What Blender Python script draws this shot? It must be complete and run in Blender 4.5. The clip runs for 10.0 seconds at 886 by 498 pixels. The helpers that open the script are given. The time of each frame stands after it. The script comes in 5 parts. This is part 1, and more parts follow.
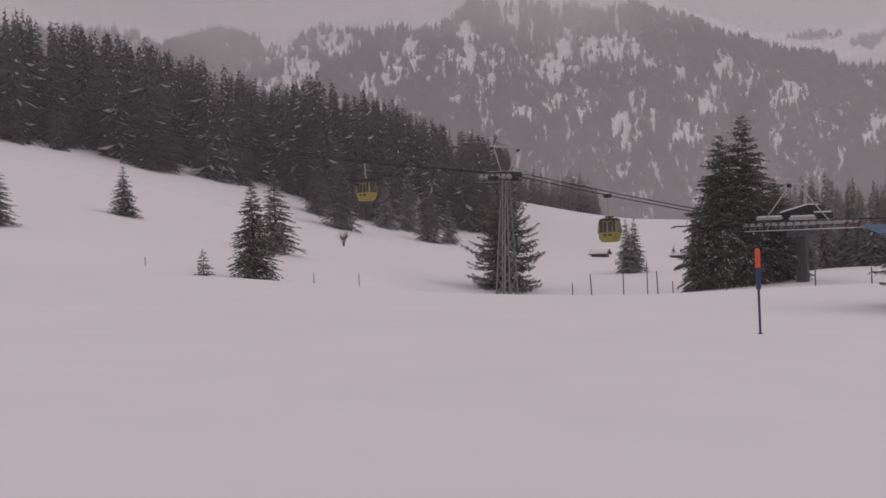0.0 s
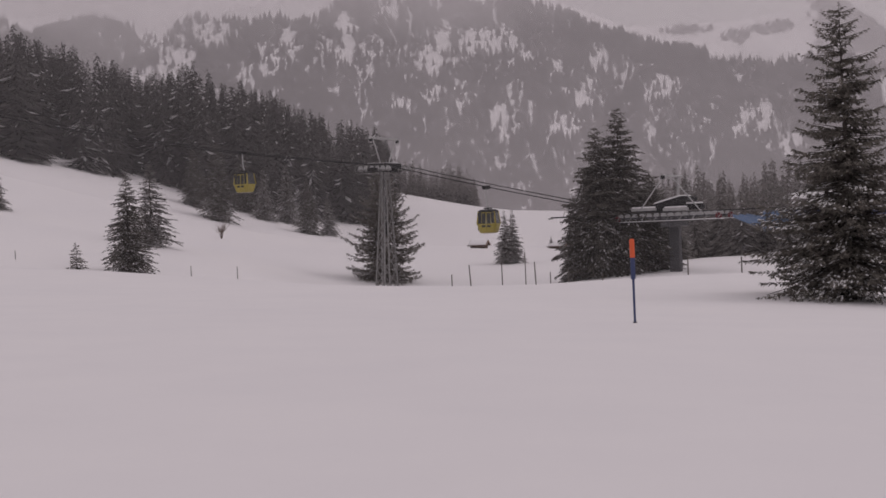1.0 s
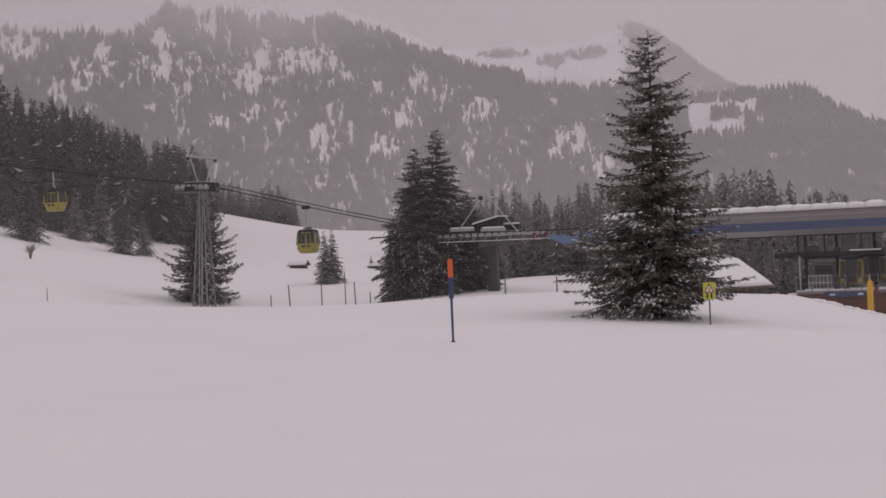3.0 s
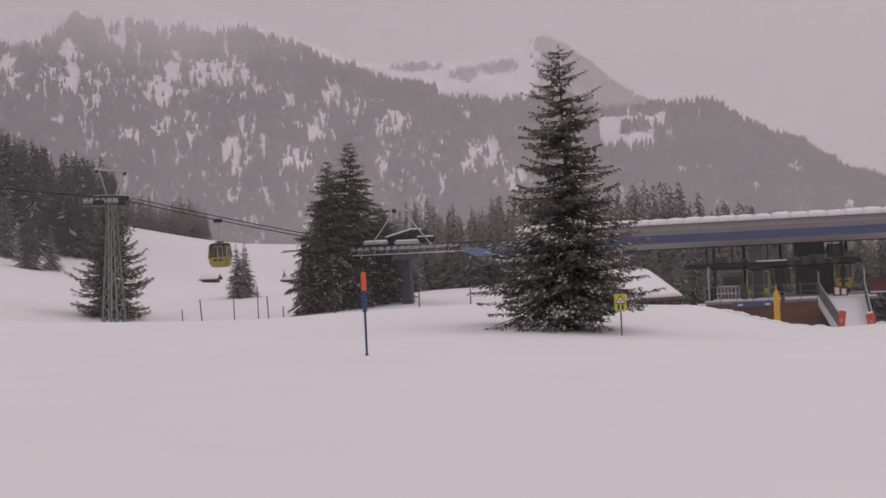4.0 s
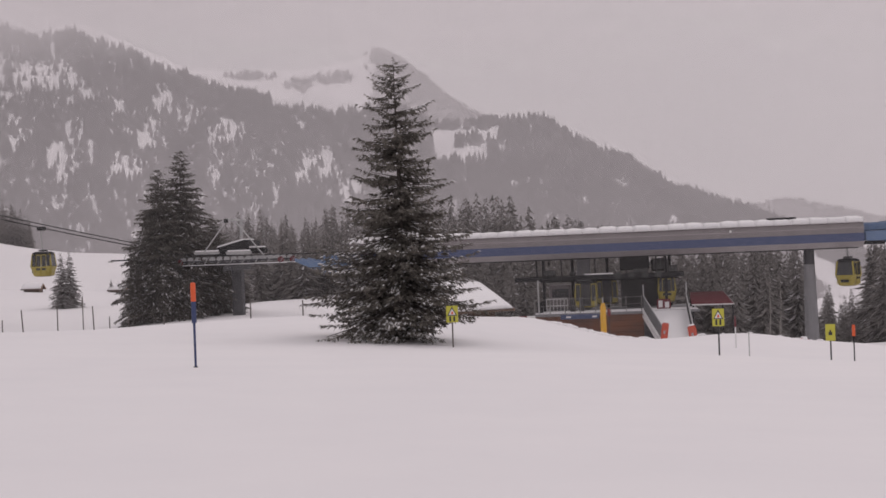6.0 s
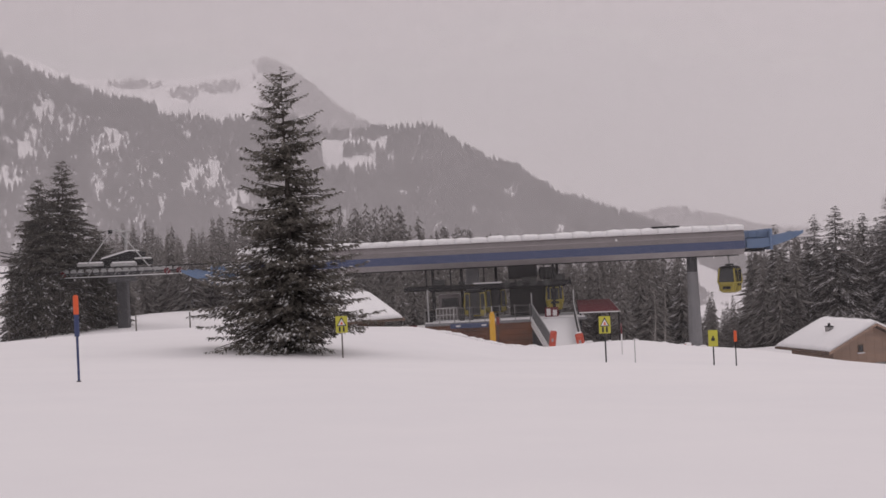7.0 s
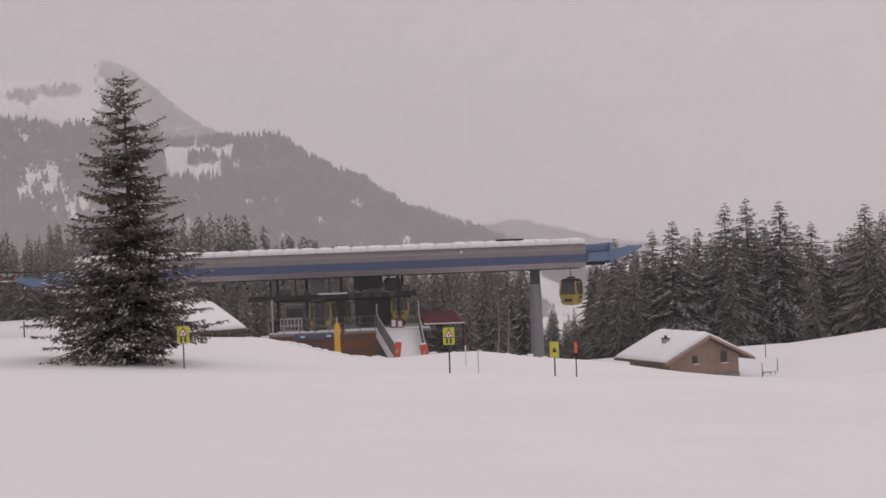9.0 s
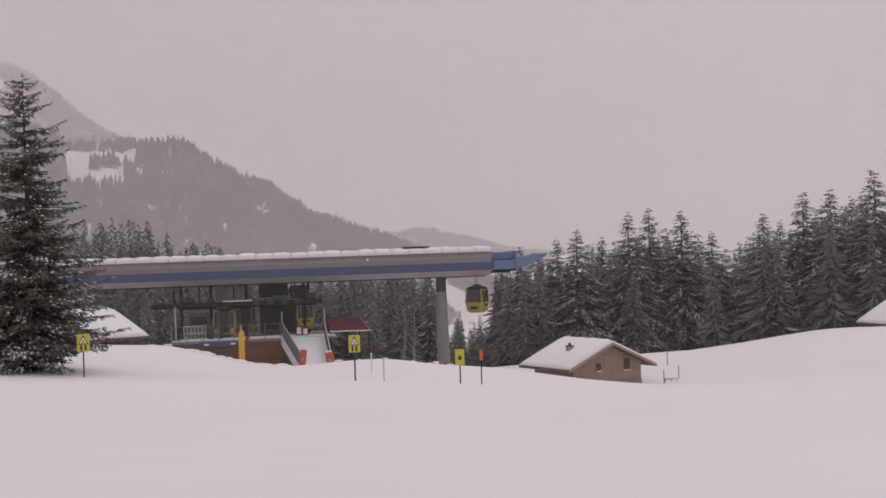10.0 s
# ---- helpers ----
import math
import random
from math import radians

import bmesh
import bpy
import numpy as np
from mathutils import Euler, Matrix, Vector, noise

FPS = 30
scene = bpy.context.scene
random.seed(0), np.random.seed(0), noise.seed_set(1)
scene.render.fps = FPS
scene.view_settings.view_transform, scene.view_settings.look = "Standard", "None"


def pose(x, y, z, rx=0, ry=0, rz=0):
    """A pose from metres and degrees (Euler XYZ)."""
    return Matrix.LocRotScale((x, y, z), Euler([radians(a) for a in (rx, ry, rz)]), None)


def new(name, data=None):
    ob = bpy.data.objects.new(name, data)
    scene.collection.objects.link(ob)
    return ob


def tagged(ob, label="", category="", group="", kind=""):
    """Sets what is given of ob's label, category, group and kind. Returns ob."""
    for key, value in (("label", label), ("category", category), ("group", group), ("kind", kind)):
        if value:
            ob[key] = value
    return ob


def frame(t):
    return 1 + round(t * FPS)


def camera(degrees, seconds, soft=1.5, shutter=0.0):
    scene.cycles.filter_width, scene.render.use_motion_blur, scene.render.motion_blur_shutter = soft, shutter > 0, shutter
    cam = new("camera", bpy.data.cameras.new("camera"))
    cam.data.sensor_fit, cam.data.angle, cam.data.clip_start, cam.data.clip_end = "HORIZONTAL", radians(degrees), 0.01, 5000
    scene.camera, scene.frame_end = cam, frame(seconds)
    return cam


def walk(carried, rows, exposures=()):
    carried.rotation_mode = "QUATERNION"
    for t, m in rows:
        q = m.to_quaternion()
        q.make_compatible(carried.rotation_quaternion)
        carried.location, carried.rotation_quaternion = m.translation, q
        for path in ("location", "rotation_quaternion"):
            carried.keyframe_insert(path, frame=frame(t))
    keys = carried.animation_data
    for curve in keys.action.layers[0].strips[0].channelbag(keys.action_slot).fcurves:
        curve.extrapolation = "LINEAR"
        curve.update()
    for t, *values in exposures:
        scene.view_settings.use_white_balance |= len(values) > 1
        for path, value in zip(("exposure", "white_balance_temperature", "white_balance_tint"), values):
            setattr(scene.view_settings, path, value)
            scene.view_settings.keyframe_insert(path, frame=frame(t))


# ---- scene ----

# ---------------------------------------------------------------- camera
# a person on a piste turns on the spot: seconds, bearing, pitch, roll
cam = camera(38.22, 10.0, soft=1.6)
EYE, ARM = 1.6, 0.16
ROWS = [
    (0.0, 0.00, -0.60, -2.30),
    (0.5, 2.48, -0.98, -2.42),
    (1.0, 5.36, -1.20, -2.50),
    (1.5, 7.89, -1.09, -2.40),
    (2.0, 10.28, -1.14, -2.48),
    (2.5, 12.02, -0.94, -2.46),
    (2.7, 12.54, -0.80, -2.46),
    (3.8, 16.51, -0.29, -2.49),
    (4.0, 17.32, -0.24, -2.65),
    (4.5, 18.96, -0.50, -2.17),
    (5.0, 21.26, -0.57, -1.90),
    (5.2, 22.14, -0.50, -1.92),
    (6.3, 25.88, 0.15, -2.22),
    (6.5, 26.82, 0.22, -2.32),
    (7.0, 29.74, 0.21, -2.46),
    (7.5, 31.42, 0.33, -2.35),
    (8.0, 33.39, 0.29, -2.03),
    (8.5, 35.18, 0.31, -1.95),
    (9.0, 36.64, 0.44, -1.86),
    (9.5, 38.22, 0.66, -1.77),
    (10.0, 40.84, 0.65, -1.65),
]


def stance(bearing, pitch, roll):
    b = radians(bearing)
    return pose(ARM * math.sin(b), ARM * math.cos(b), EYE, 0, 0, -bearing) @ pose(0, 0, 0, 90 + pitch) @ pose(0, 0, 0, 0, 0, roll)


EXPOSURES = [(0.0, -0.71, 6580, 21), (2.5, -0.61, 6580, 21), (4.5, -0.43, 6580, 19), (7.0, -0.31, 6600, 18), (10.0, -0.35, 6620, 18)]
walk(cam, [(t, stance(b, p, r)) for t, b, p, r in ROWS], EXPOSURES)

# ---------------------------------------------------------------- light: overcast winter sky
world = bpy.data.worlds.new("overcast_sky")
scene.world = world
world.use_nodes = True
wn, wl = world.node_tree.nodes, world.node_tree.links
wn.clear()
SUN_UP, SUN_TURN = 48.0, 70.0
sky = wn.new("ShaderNodeTexSky")
sky.sky_type, sky.sun_disc = "NISHITA", False
sky.sun_elevation, sky.sun_rotation = radians(SUN_UP), radians(SUN_TURN)
sky.air_density, sky.dust_density = 1.0, 4.0
grey = wn.new("ShaderNodeHueSaturation")
grey.inputs["Saturation"].default_value = 0.10
grey.inputs["Value"].default_value = 0.10
wl.new(sky.outputs[0], grey.inputs["Color"])
coord = wn.new("ShaderNodeTexCoord")
clouds = wn.new("ShaderNodeTexNoise")
clouds.inputs["Scale"].default_value, clouds.inputs["Detail"].default_value = 2.2, 5.0
wl.new(coord.outputs["Generated"], clouds.inputs["Vector"])
tone = wn.new("ShaderNodeValToRGB")
tone.color_ramp.elements[0].position, tone.color_ramp.elements[0].color = 0.25, (0.535, 0.515, 0.520, 1)
tone.color_ramp.elements[1].position, tone.color_ramp.elements[1].color = 0.75, (0.640, 0.620, 0.620, 1)
wl.new(clouds.outputs["Fac"], tone.inputs["Fac"])
split = wn.new("ShaderNodeSeparateXYZ")
wl.new(coord.outputs["Generated"], split.inputs[0])
lift = wn.new("ShaderNodeMapRange")       # an overcast sky is brighter overhead
lift.inputs["From Min"].default_value, lift.inputs["From Max"].default_value = 0.12, 0.9
lift.inputs["To Min"].default_value, lift.inputs["To Max"].default_value = 1.0, 1.45
wl.new(split.outputs["Z"], lift.inputs["Value"])
deck_glow = wn.new("ShaderNodeVectorMath")
deck_glow.operation = "SCALE"
wl.new(tone.outputs["Color"], deck_glow.inputs[0])
wl.new(lift.outputs[0], deck_glow.inputs["Scale"])
cover = wn.new("ShaderNodeMixRGB")
cover.inputs["Fac"].default_value = 0.9
wl.new(grey.outputs[0], cover.inputs[1])
wl.new(deck_glow.outputs[0], cover.inputs[2])
back = wn.new("ShaderNodeBackground")
wl.new(cover.outputs[0], back.inputs["Color"])
out = wn.new("ShaderNodeOutputWorld")
wl.new(back.outputs[0], out.inputs["Surface"])

sun = new("sun", bpy.data.lights.new("sun", "SUN"))
sun.data.energy, sun.data.angle, sun.data.color = 0.55, radians(25), (1.0, 0.97, 0.94)
sun.matrix_world = pose(0, 0, 60, 90 - SUN_UP, 0, 180 - SUN_TURN)

# ---------------------------------------------------------------- materials


def surface(name, colour, rough=0.6, metal=0.0, other=None, scale=4.0, amount=0.5, bump=0.0, bump_scale=40.0, stretch=(1, 1, 1), spread=0.0, fine=0.0):
    """A paint, wood, stone or snow: colour varied by noise at two scales, with a fine relief."""
    m = bpy.data.materials.new(name)
    m.use_nodes = True
    n, k = m.node_tree.nodes, m.node_tree.links
    b = n["Principled BSDF"]
    b.inputs["Roughness"].default_value, b.inputs["Metallic"].default_value = rough, metal
    tc = n.new("ShaderNodeTexCoord")
    mp = n.new("ShaderNodeMapping")
    mp.inputs["Scale"].default_value = stretch
    k.new(tc.outputs["Object"], mp.inputs["Vector"])
    t = n.new("ShaderNodeTexNoise")
    t.inputs["Scale"].default_value, t.inputs["Detail"].default_value = scale, 6
    k.new(mp.outputs[0], t.inputs["Vector"])
    t2 = n.new("ShaderNodeTexNoise")
    t2.inputs["Scale"].default_value, t2.inputs["Detail"].default_value = scale * 9, 3
    k.new(mp.outputs[0], t2.inputs["Vector"])
    add = n.new("ShaderNodeMath")
    add.operation = "MULTIPLY_ADD"
    add.inputs[1].default_value = 0.6
    k.new(t2.outputs["Fac"], add.inputs[0])
    k.new(t.outputs["Fac"], add.inputs[2])
    rg = n.new("ShaderNodeMapRange")
    rg.inputs["From Min"].default_value, rg.inputs["From Max"].default_value = 0.55, 1.05
    rg.inputs["To Max"].default_value = amount
    k.new(add.outputs[0], rg.inputs["Value"])
    mx = n.new("ShaderNodeMixRGB")
    mx.inputs[1].default_value = (*colour, 1)
    mx.inputs[2].default_value = (*(other or [c * 0.6 for c in colour]), 1)
    k.new(rg.outputs[0], mx.inputs["Fac"])
    last = mx.outputs[0]
    if spread:
        g = n.new("ShaderNodeNewGeometry")
        hs = n.new("ShaderNodeHueSaturation")
        r2 = n.new("ShaderNodeMapRange")
        r2.inputs["To Min"].default_value, r2.inputs["To Max"].default_value = 1 - spread, 1 + spread
        k.new(g.outputs["Random Per Island"], r2.inputs["Value"])
        k.new(r2.outputs[0], hs.inputs["Value"])
        k.new(last, hs.inputs["Color"])
        last = hs.outputs[0]
    k.new(last, b.inputs["Base Color"])
    if bump:
        nb = n.new("ShaderNodeTexNoise")
        nb.inputs["Scale"].default_value, nb.inputs["Detail"].default_value = bump_scale, 5
        k.new(mp.outputs[0], nb.inputs["Vector"])
        bp = n.new("ShaderNodeBump")
        bp.inputs["Strength"].default_value, bp.inputs["Distance"].default_value = bump, fine or 0.05
        k.new(nb.outputs["Fac"], bp.inputs["Height"])
        k.new(bp.outputs[0], b.inputs["Normal"])
    return m


SNOW = surface("snow", (0.84, 0.82, 0.83), 0.75, other=(0.78, 0.765, 0.785), scale=0.05, amount=0.8, bump=0.35, bump_scale=0.6, fine=0.12)
SNOW_ROOF = surface("roof_snow", (0.86, 0.85, 0.86), 0.7, other=(0.80, 0.79, 0.81), scale=0.6, amount=0.6, bump=0.3, bump_scale=3)
SNOW_TWIG = surface("twig_snow", (0.80, 0.79, 0.80), 0.8, other=(0.55, 0.55, 0.56), scale=3, amount=0.6, spread=0.1)
NEEDLES = surface("needles", (0.125, 0.119, 0.103), 0.85, other=(0.165, 0.142, 0.124), scale=1.2, amount=0.7, spread=0.45)
NEEDLES_FAR = surface("frosted_needles", (0.050, 0.047, 0.045), 0.9, other=(0.085, 0.080, 0.078), scale=0.16, amount=0.9, spread=0.35)
# Haze grey and its pink tint mixed into the conifers' colour, with rime patches
FOREST_HAZY = surface("rimed_hazy_forest", (0.078, 0.071, 0.073), 0.95, other=(0.25, 0.235, 0.24), scale=0.022, amount=0.95, spread=0.45)
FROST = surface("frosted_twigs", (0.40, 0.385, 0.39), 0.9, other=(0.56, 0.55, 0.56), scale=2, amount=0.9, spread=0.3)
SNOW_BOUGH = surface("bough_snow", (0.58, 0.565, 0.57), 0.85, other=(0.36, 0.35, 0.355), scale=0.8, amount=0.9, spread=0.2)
# Pale from rime; on the misty woods it puts haze into the needle colour
NEEDLES_RIME_HAZE = surface("rime_haze_needles", (0.140, 0.130, 0.121), 0.9, other=(0.22, 0.206, 0.198), scale=0.5, amount=0.8, spread=0.4)
TWIGS = surface("brown_twigs", (0.17, 0.125, 0.10), 0.9, other=(0.12, 0.09, 0.08), scale=5)
NEEDLES_DARK = surface("dark_needles", (0.080, 0.076, 0.066), 0.85, other=(0.10, 0.086, 0.074), scale=1.2, amount=0.7, spread=0.45)
BARK = surface("bark", (0.10, 0.085, 0.075), 0.9, other=(0.05, 0.043, 0.04), scale=6, amount=0.8, bump=0.5, bump_scale=20, stretch=(1, 1, 0.2))

# ---------------------------------------------------------------- shapes


class Shape:
    """Vertices and faces of one part, gathered and then linked as one mesh."""

    def __init__(self):
        self.v, self.f, self.mi = [], [], []

    def add(self, verts, faces, mat=0):
        o = len(self.v)
        self.v += [tuple(p) for p in verts]
        self.f += [tuple(i + o for i in f) for f in faces]
        self.mi += [mat] * len(faces)
        return self

    def box(self, x0, y0, z0, x1, y1, z1, bevel=0.0, mat=0):
        if not bevel:
            v = [(x, y, z) for x in (x0, x1) for y in (y0, y1) for z in (z0, z1)]
            return self.add(v, [(0, 1, 3, 2), (4, 6, 7, 5), (0, 4, 5, 1), (2, 3, 7, 6), (0, 2, 6, 4), (1, 5, 7, 3)], mat)
        b = min(bevel, (x1 - x0) / 2.1, (y1 - y0) / 2.1, (z1 - z0) / 2.1)
        rings = []
        for z, i in ((z0, b), (z0 + b, 0), (z1 - b, 0), (z1, b)):
            xa, xb, ya, yb = x0 + i, x1 - i, y0 + i, y1 - i
            rings.append([(xa + b, ya, z), (xb - b, ya, z), (xb, ya + b, z), (xb, yb - b, z), (xb - b, yb, z), (xa + b, yb, z), (xa, yb - b, z), (xa, ya + b, z)])
        return self.loft(rings, mat)

    def loft(self, rings, mat=0, caps=True):
        n = len(rings[0])
        v = [p for r in rings for p in r]
        f = [(i * n + j, i * n + (j + 1) % n, (i + 1) * n + (j + 1) % n, (i + 1) * n + j) for i in range(len(rings) - 1) for j in range(n)]
        if caps:
            f += [tuple(range(n - 1, -1, -1)), tuple(range((len(rings) - 1) * n, len(rings) * n))]
        return self.add(v, f, mat)

    def rod(self, a, b, r0, r1=None, n=8, mat=0):
        a, b = Vector(a), Vector(b)
        r1 = r0 if r1 is None else r1
        q = (b - a).to_track_quat("Z", "Y")
        ring = [Vector((math.cos(2 * math.pi * i / n), math.sin(2 * math.pi * i / n), 0)) for i in range(n)]
        return self.loft([[a + q @ (p * r0) for p in ring], [b + q @ (p * r1) for p in ring]], mat)

    def pipe(self, pts, r, n=6, mat=0):
        for a, b in zip(pts[:-1], pts[1:]):
            self.rod(a, b, r, r, n, mat)
        return self

    def extrude(self, profile, x0, x1, mat=0):
        """A profile of (y, z) points drawn from x0 to x1."""
        return self.loft([[(x0, y, z) for y, z in profile], [(x1, y, z) for y, z in profile]], mat)

    def disc(self, c, axis, r, w, n=14, mat=0):
        c, axis = Vector(c), Vector(axis).normalized()
        return self.rod(c - axis * w / 2, c + axis * w / 2, r, r, n, mat)

    def mesh(self, name, mats):
        me = bpy.data.meshes.new(name)
        me.from_pydata(self.v, [], self.f)
        for m in mats if isinstance(mats, (list, tuple)) else [mats]:
            me.materials.append(m)
        if any(self.mi):
            me.polygons.foreach_set("material_index", self.mi)
        me.update()
        return me


def part(name, shape, mats, parent=None, label="", m=None):
    ob = new(name, shape.mesh(name, mats) if isinstance(shape, Shape) else shape)
    if parent:
        ob.parent = parent
    if m:
        ob.matrix_basis = m
    if label:
        tagged(ob, label)
    return ob


def thing(name, m, label, category, group="", kind=""):
    ob = new(name)
    ob.matrix_basis = m
    return tagged(ob, label, category, group, kind)


def spot(bearing, dist, rise=0.0):
    """A place by its bearing and rise in degrees and its distance from where the person stands."""
    b = radians(bearing)
    return Vector((dist * math.sin(b), dist * math.cos(b), EYE + dist * math.tan(radians(rise))))


def smooth(me):
    me.polygons.foreach_set("use_smooth", [True] * len(me.polygons))
    return me


# ---------------------------------------------------------------- the snowfield
# bearing, distance and height of its swells
NEAR = [(0, 4, 0.0), (90, 4, -0.1), (180, 5, 0.3), (270, 4, 0.2), (-20, 25, 0.0), (14, 29, -0.86), (45, 25, -1.3), (70, 25, -1.4), (180, 60, 4), (110, 60, -1), (-90, 60, 6)]
FIELD = [(25, 48, -2.1), (23, 51, -2.0), (37, 46, -2.48), (41.4, 52, -3.43), (8, 60, -1.45), (12.4, 66, -1.75), (18, 75, -2.05), (-8.5, 95, -1.25), (-10.6, 80, -0.28), (-19, 70, 0.1), (-2, 80, -1.7), (3, 112, -4.65), (5, 75, -2.45), (2.8, 86, -3.38)]
BANK = [(26, 76, -2.65), (28.7, 77, -2.78), (31.6, 79, -4.35), (30, 70, -2.8), (31.6, 70, -3.5), (33.2, 71, -3.78), (35.6, 71, -3.70), (30.2, 62, -2.8), (32, 62, -3.45), (34.5, 64, -3.55), (37.2, 69.5, -3.45), (33.2, 80, -4.8), (35, 84, -4.95), (38.3, 68, -3.3), (40.6, 70, -3.95), (43.1, 74, -4.5), (46.4, 79, -5.75), (49, 81, -6.7), (47.5, 62, -4.4), (50.6, 96, -5.5), (53.5, 104, -5.5), (57.1, 110, -4.7), (60, 112, -4.7), (62, 80, -4.6), (52, 116, -6.8), (55.5, 119, -6.4), (59, 124, -6.2)]
SLOPE = [(-14, 150, 5.3), (-19, 110, 3.9), (-7.4, 112, 0.9), (-19, 190, 17.3), (-9.5, 195, 10.2), (-3.6, 198, 4.0), (0.6, 200, 0.4), (-4.4, 160, 0.7), (-19, 320, 36), (-6, 320, 25), (-35, 200, 26)]
FLAT = [(15.7, 100, -3.2), (13, 104, -3.25), (8.2, 140, -3.2), (7, 170, -2.0), (10.4, 175, -2.7), (3.8, 255, 7.2), (7, 255, 4.1), (11.4, 255, 2.6), (18, 230, -2), (5, 330, 3), (12, 330, -6), (16.5, 125, -3.0), (20, 121, -2.85)]
DELL = [(32, 97, -6.2), (40.7, 98, -6.6), (26, 110, -6), (30, 150, -10), (50, 135, -8.5), (58, 135, -7), (40, 160, -14), (24, 230, -8), (45, 260, -30), (60, 300, -22), (30, 330, -22), (80, 160, -8)]
anchors = np.array([(d * math.sin(radians(b)), d * math.cos(radians(b)), z) for b, d, z in NEAR + FIELD + BANK + SLOPE + FLAT + DELL])


def spline(d2):
    return 0.5 * d2 * np.log(d2 + 1e-9)


N = len(anchors)
scaled = anchors[:, :2] / 100
kern = spline(((scaled[:, None] - scaled[None]) ** 2).sum(2)) + np.eye(N) * 2e-4
lin = np.c_[np.ones(N), scaled]
solved = np.linalg.solve(np.block([[kern, lin], [lin.T, np.zeros((3, 3))]]), np.r_[anchors[:, 2], 0, 0, 0])


def heights(xy):
    """Height of the snow at places of shape (n, 2)."""
    p = np.asarray(xy, float) / 100
    res = np.empty(len(p))
    for i in range(0, len(p), 4000):
        q = p[i:i + 4000]
        res[i:i + 4000] = spline(((q[:, None] - scaled[None]) ** 2).sum(2)) @ solved[:N] + solved[N] + q @ solved[N + 1:]
    far = np.clip((np.hypot(*p.T) * 100 - 330) / 250, 0, 1)
    return res * (1 - far) + far * (-45)


def ground_at(x, y):
    return float(heights([(x, y)])[0])


def on_snow(bearing, dist, sink=0.05):
    p = spot(bearing, dist)
    p.z = ground_at(p.x, p.y) - sink
    return p


rings = [0.0] + list(np.geomspace(0.6, 620, 150)) + [900, 1600, 3000, 4800]
turns = list(np.arange(-30, 70, 0.6)) + list(np.arange(70, 330, 4.0))
pts = np.array([(r * math.sin(radians(a)), r * math.cos(radians(a))) for r in rings[1:] for a in turns])
pts = np.vstack([[(0, 0)], pts])
hz = heights(pts)
rad = np.hypot(*pts.T)
hz += np.array([0.10 * noise.noise((x * 0.09, y * 0.09, 3)) + 0.02 * noise.noise((x * 0.5, y * 0.5, 7)) for x, y in pts]) * np.clip((rad - 3) / 15, 0, 1)
nt = len(turns)
faces = [(0, 1 + (j + 1) % nt, 1 + j) for j in range(nt)]
for i in range(len(rings) - 2):
    a, b = 1 + i * nt, 1 + (i + 1) * nt
    faces += [(a + j, a + (j + 1) % nt, b + (j + 1) % nt, b + j) for j in range(nt)]
me = bpy.data.meshes.new("ground")
me.from_pydata([(x, y, z) for (x, y), z in zip(pts, hz)], [], faces)
me.materials.append(SNOW)
ground = tagged(new("ground", smooth(me)), "smooth rolling snow covered piste and meadow", "snow", kind="structure")

# ---------------------------------------------------------------- mountains behind


def ridge(knots):
    b, e = zip(*knots)
    return lambda a: np.interp(a, b, e)


def mountain(name, label, near, far, base, crest, rough, seed, span=(-34, 74), step=0.5, rows_n=46):
    """A slope from `near` to `far` whose crest stands at the rise that crest(bearing) gives. Returns its height function."""
    turns_m = np.arange(span[0], span[1], step)
    grid, fs = [], []
    def height(a, s):
        r = near + (far - near) * s
        top = EYE + far * math.tan(radians(float(crest(a))))
        w = noise.fractal((a * 0.22 + seed, s * 2.6, seed), 1.0, 2.0, 4)
        return r, base + (top - base) * min(s, 1.0) ** 1.05 + rough * w * (1 - 0.75 * min(s, 1)) * min(1, s * 4) - max(0, s - 1) * 900
    for i in range(rows_n + 3):
        s = i / rows_n
        for a in turns_m:
            r, z = height(a, s)
            grid.append((r * math.sin(radians(a)), r * math.cos(radians(a)), z))
    n = len(turns_m)
    for i in range(rows_n + 2):
        fs += [(i * n + j, i * n + j + 1, (i + 1) * n + j + 1, (i + 1) * n + j) for j in range(n - 1)]
    m_ = bpy.data.meshes.new(name)
    m_.from_pydata(grid, [], fs)
    m_.materials.append(SNOW)
    tagged(new(name, smooth(m_)), label, "mountain", kind="structure")
    return height


CREST_A = ridge([(-34, 13), (-16, 10.35), (-14, 9.5), (-12.3, 8.5), (-11.3, 8.8), (-9.4, 9.25), (-8, 9.1), (-6.5, 8.9), (-4.3, 9.7), (1.4, 10.3), (6, 9.9), (8.9, 9.7), (10.7, 8.85), (12.8, 8.05), (15, 7.55), (17.1, 6.95), (18.4, 6.95), (20.5, 7.0), (22.4, 6.5), (24.6, 5.7), (26.2, 5.6), (27.4, 5.65), (29.6, 5.35), (30.8, 4.55), (33.2, 3.5), (35.5, 2.2), (37.5, 1.3), (38.6, 0.85), (41, -0.2), (46, -1.6), (74, -2)])
CREST_B = ridge([(-34, 12), (-5, 11.5), (6, 11.5), (10, 9.8), (14, 8.2), (18.4, 8.1), (20.5, 8.3), (22.3, 8.9), (23.3, 8.45), (24.2, 7.75), (25.3, 6.75), (27, 5.7), (30, 3), (34, 1.3), (37, 1.05), (39.9, 1.5), (41.9, 1.1), (44, 0.5), (50, -0.6), (74, -1)])
slope_a = mountain("mountain_near", "steep wooded mountainside with snowy clearings in mist", 900, 1530, -65, CREST_A, 60, 3.0)
slope_b = mountain("mountain_far", "bare snowy upper mountain vanishing in cloud", 1700, 2600, -60, CREST_B, 40, 9.0)


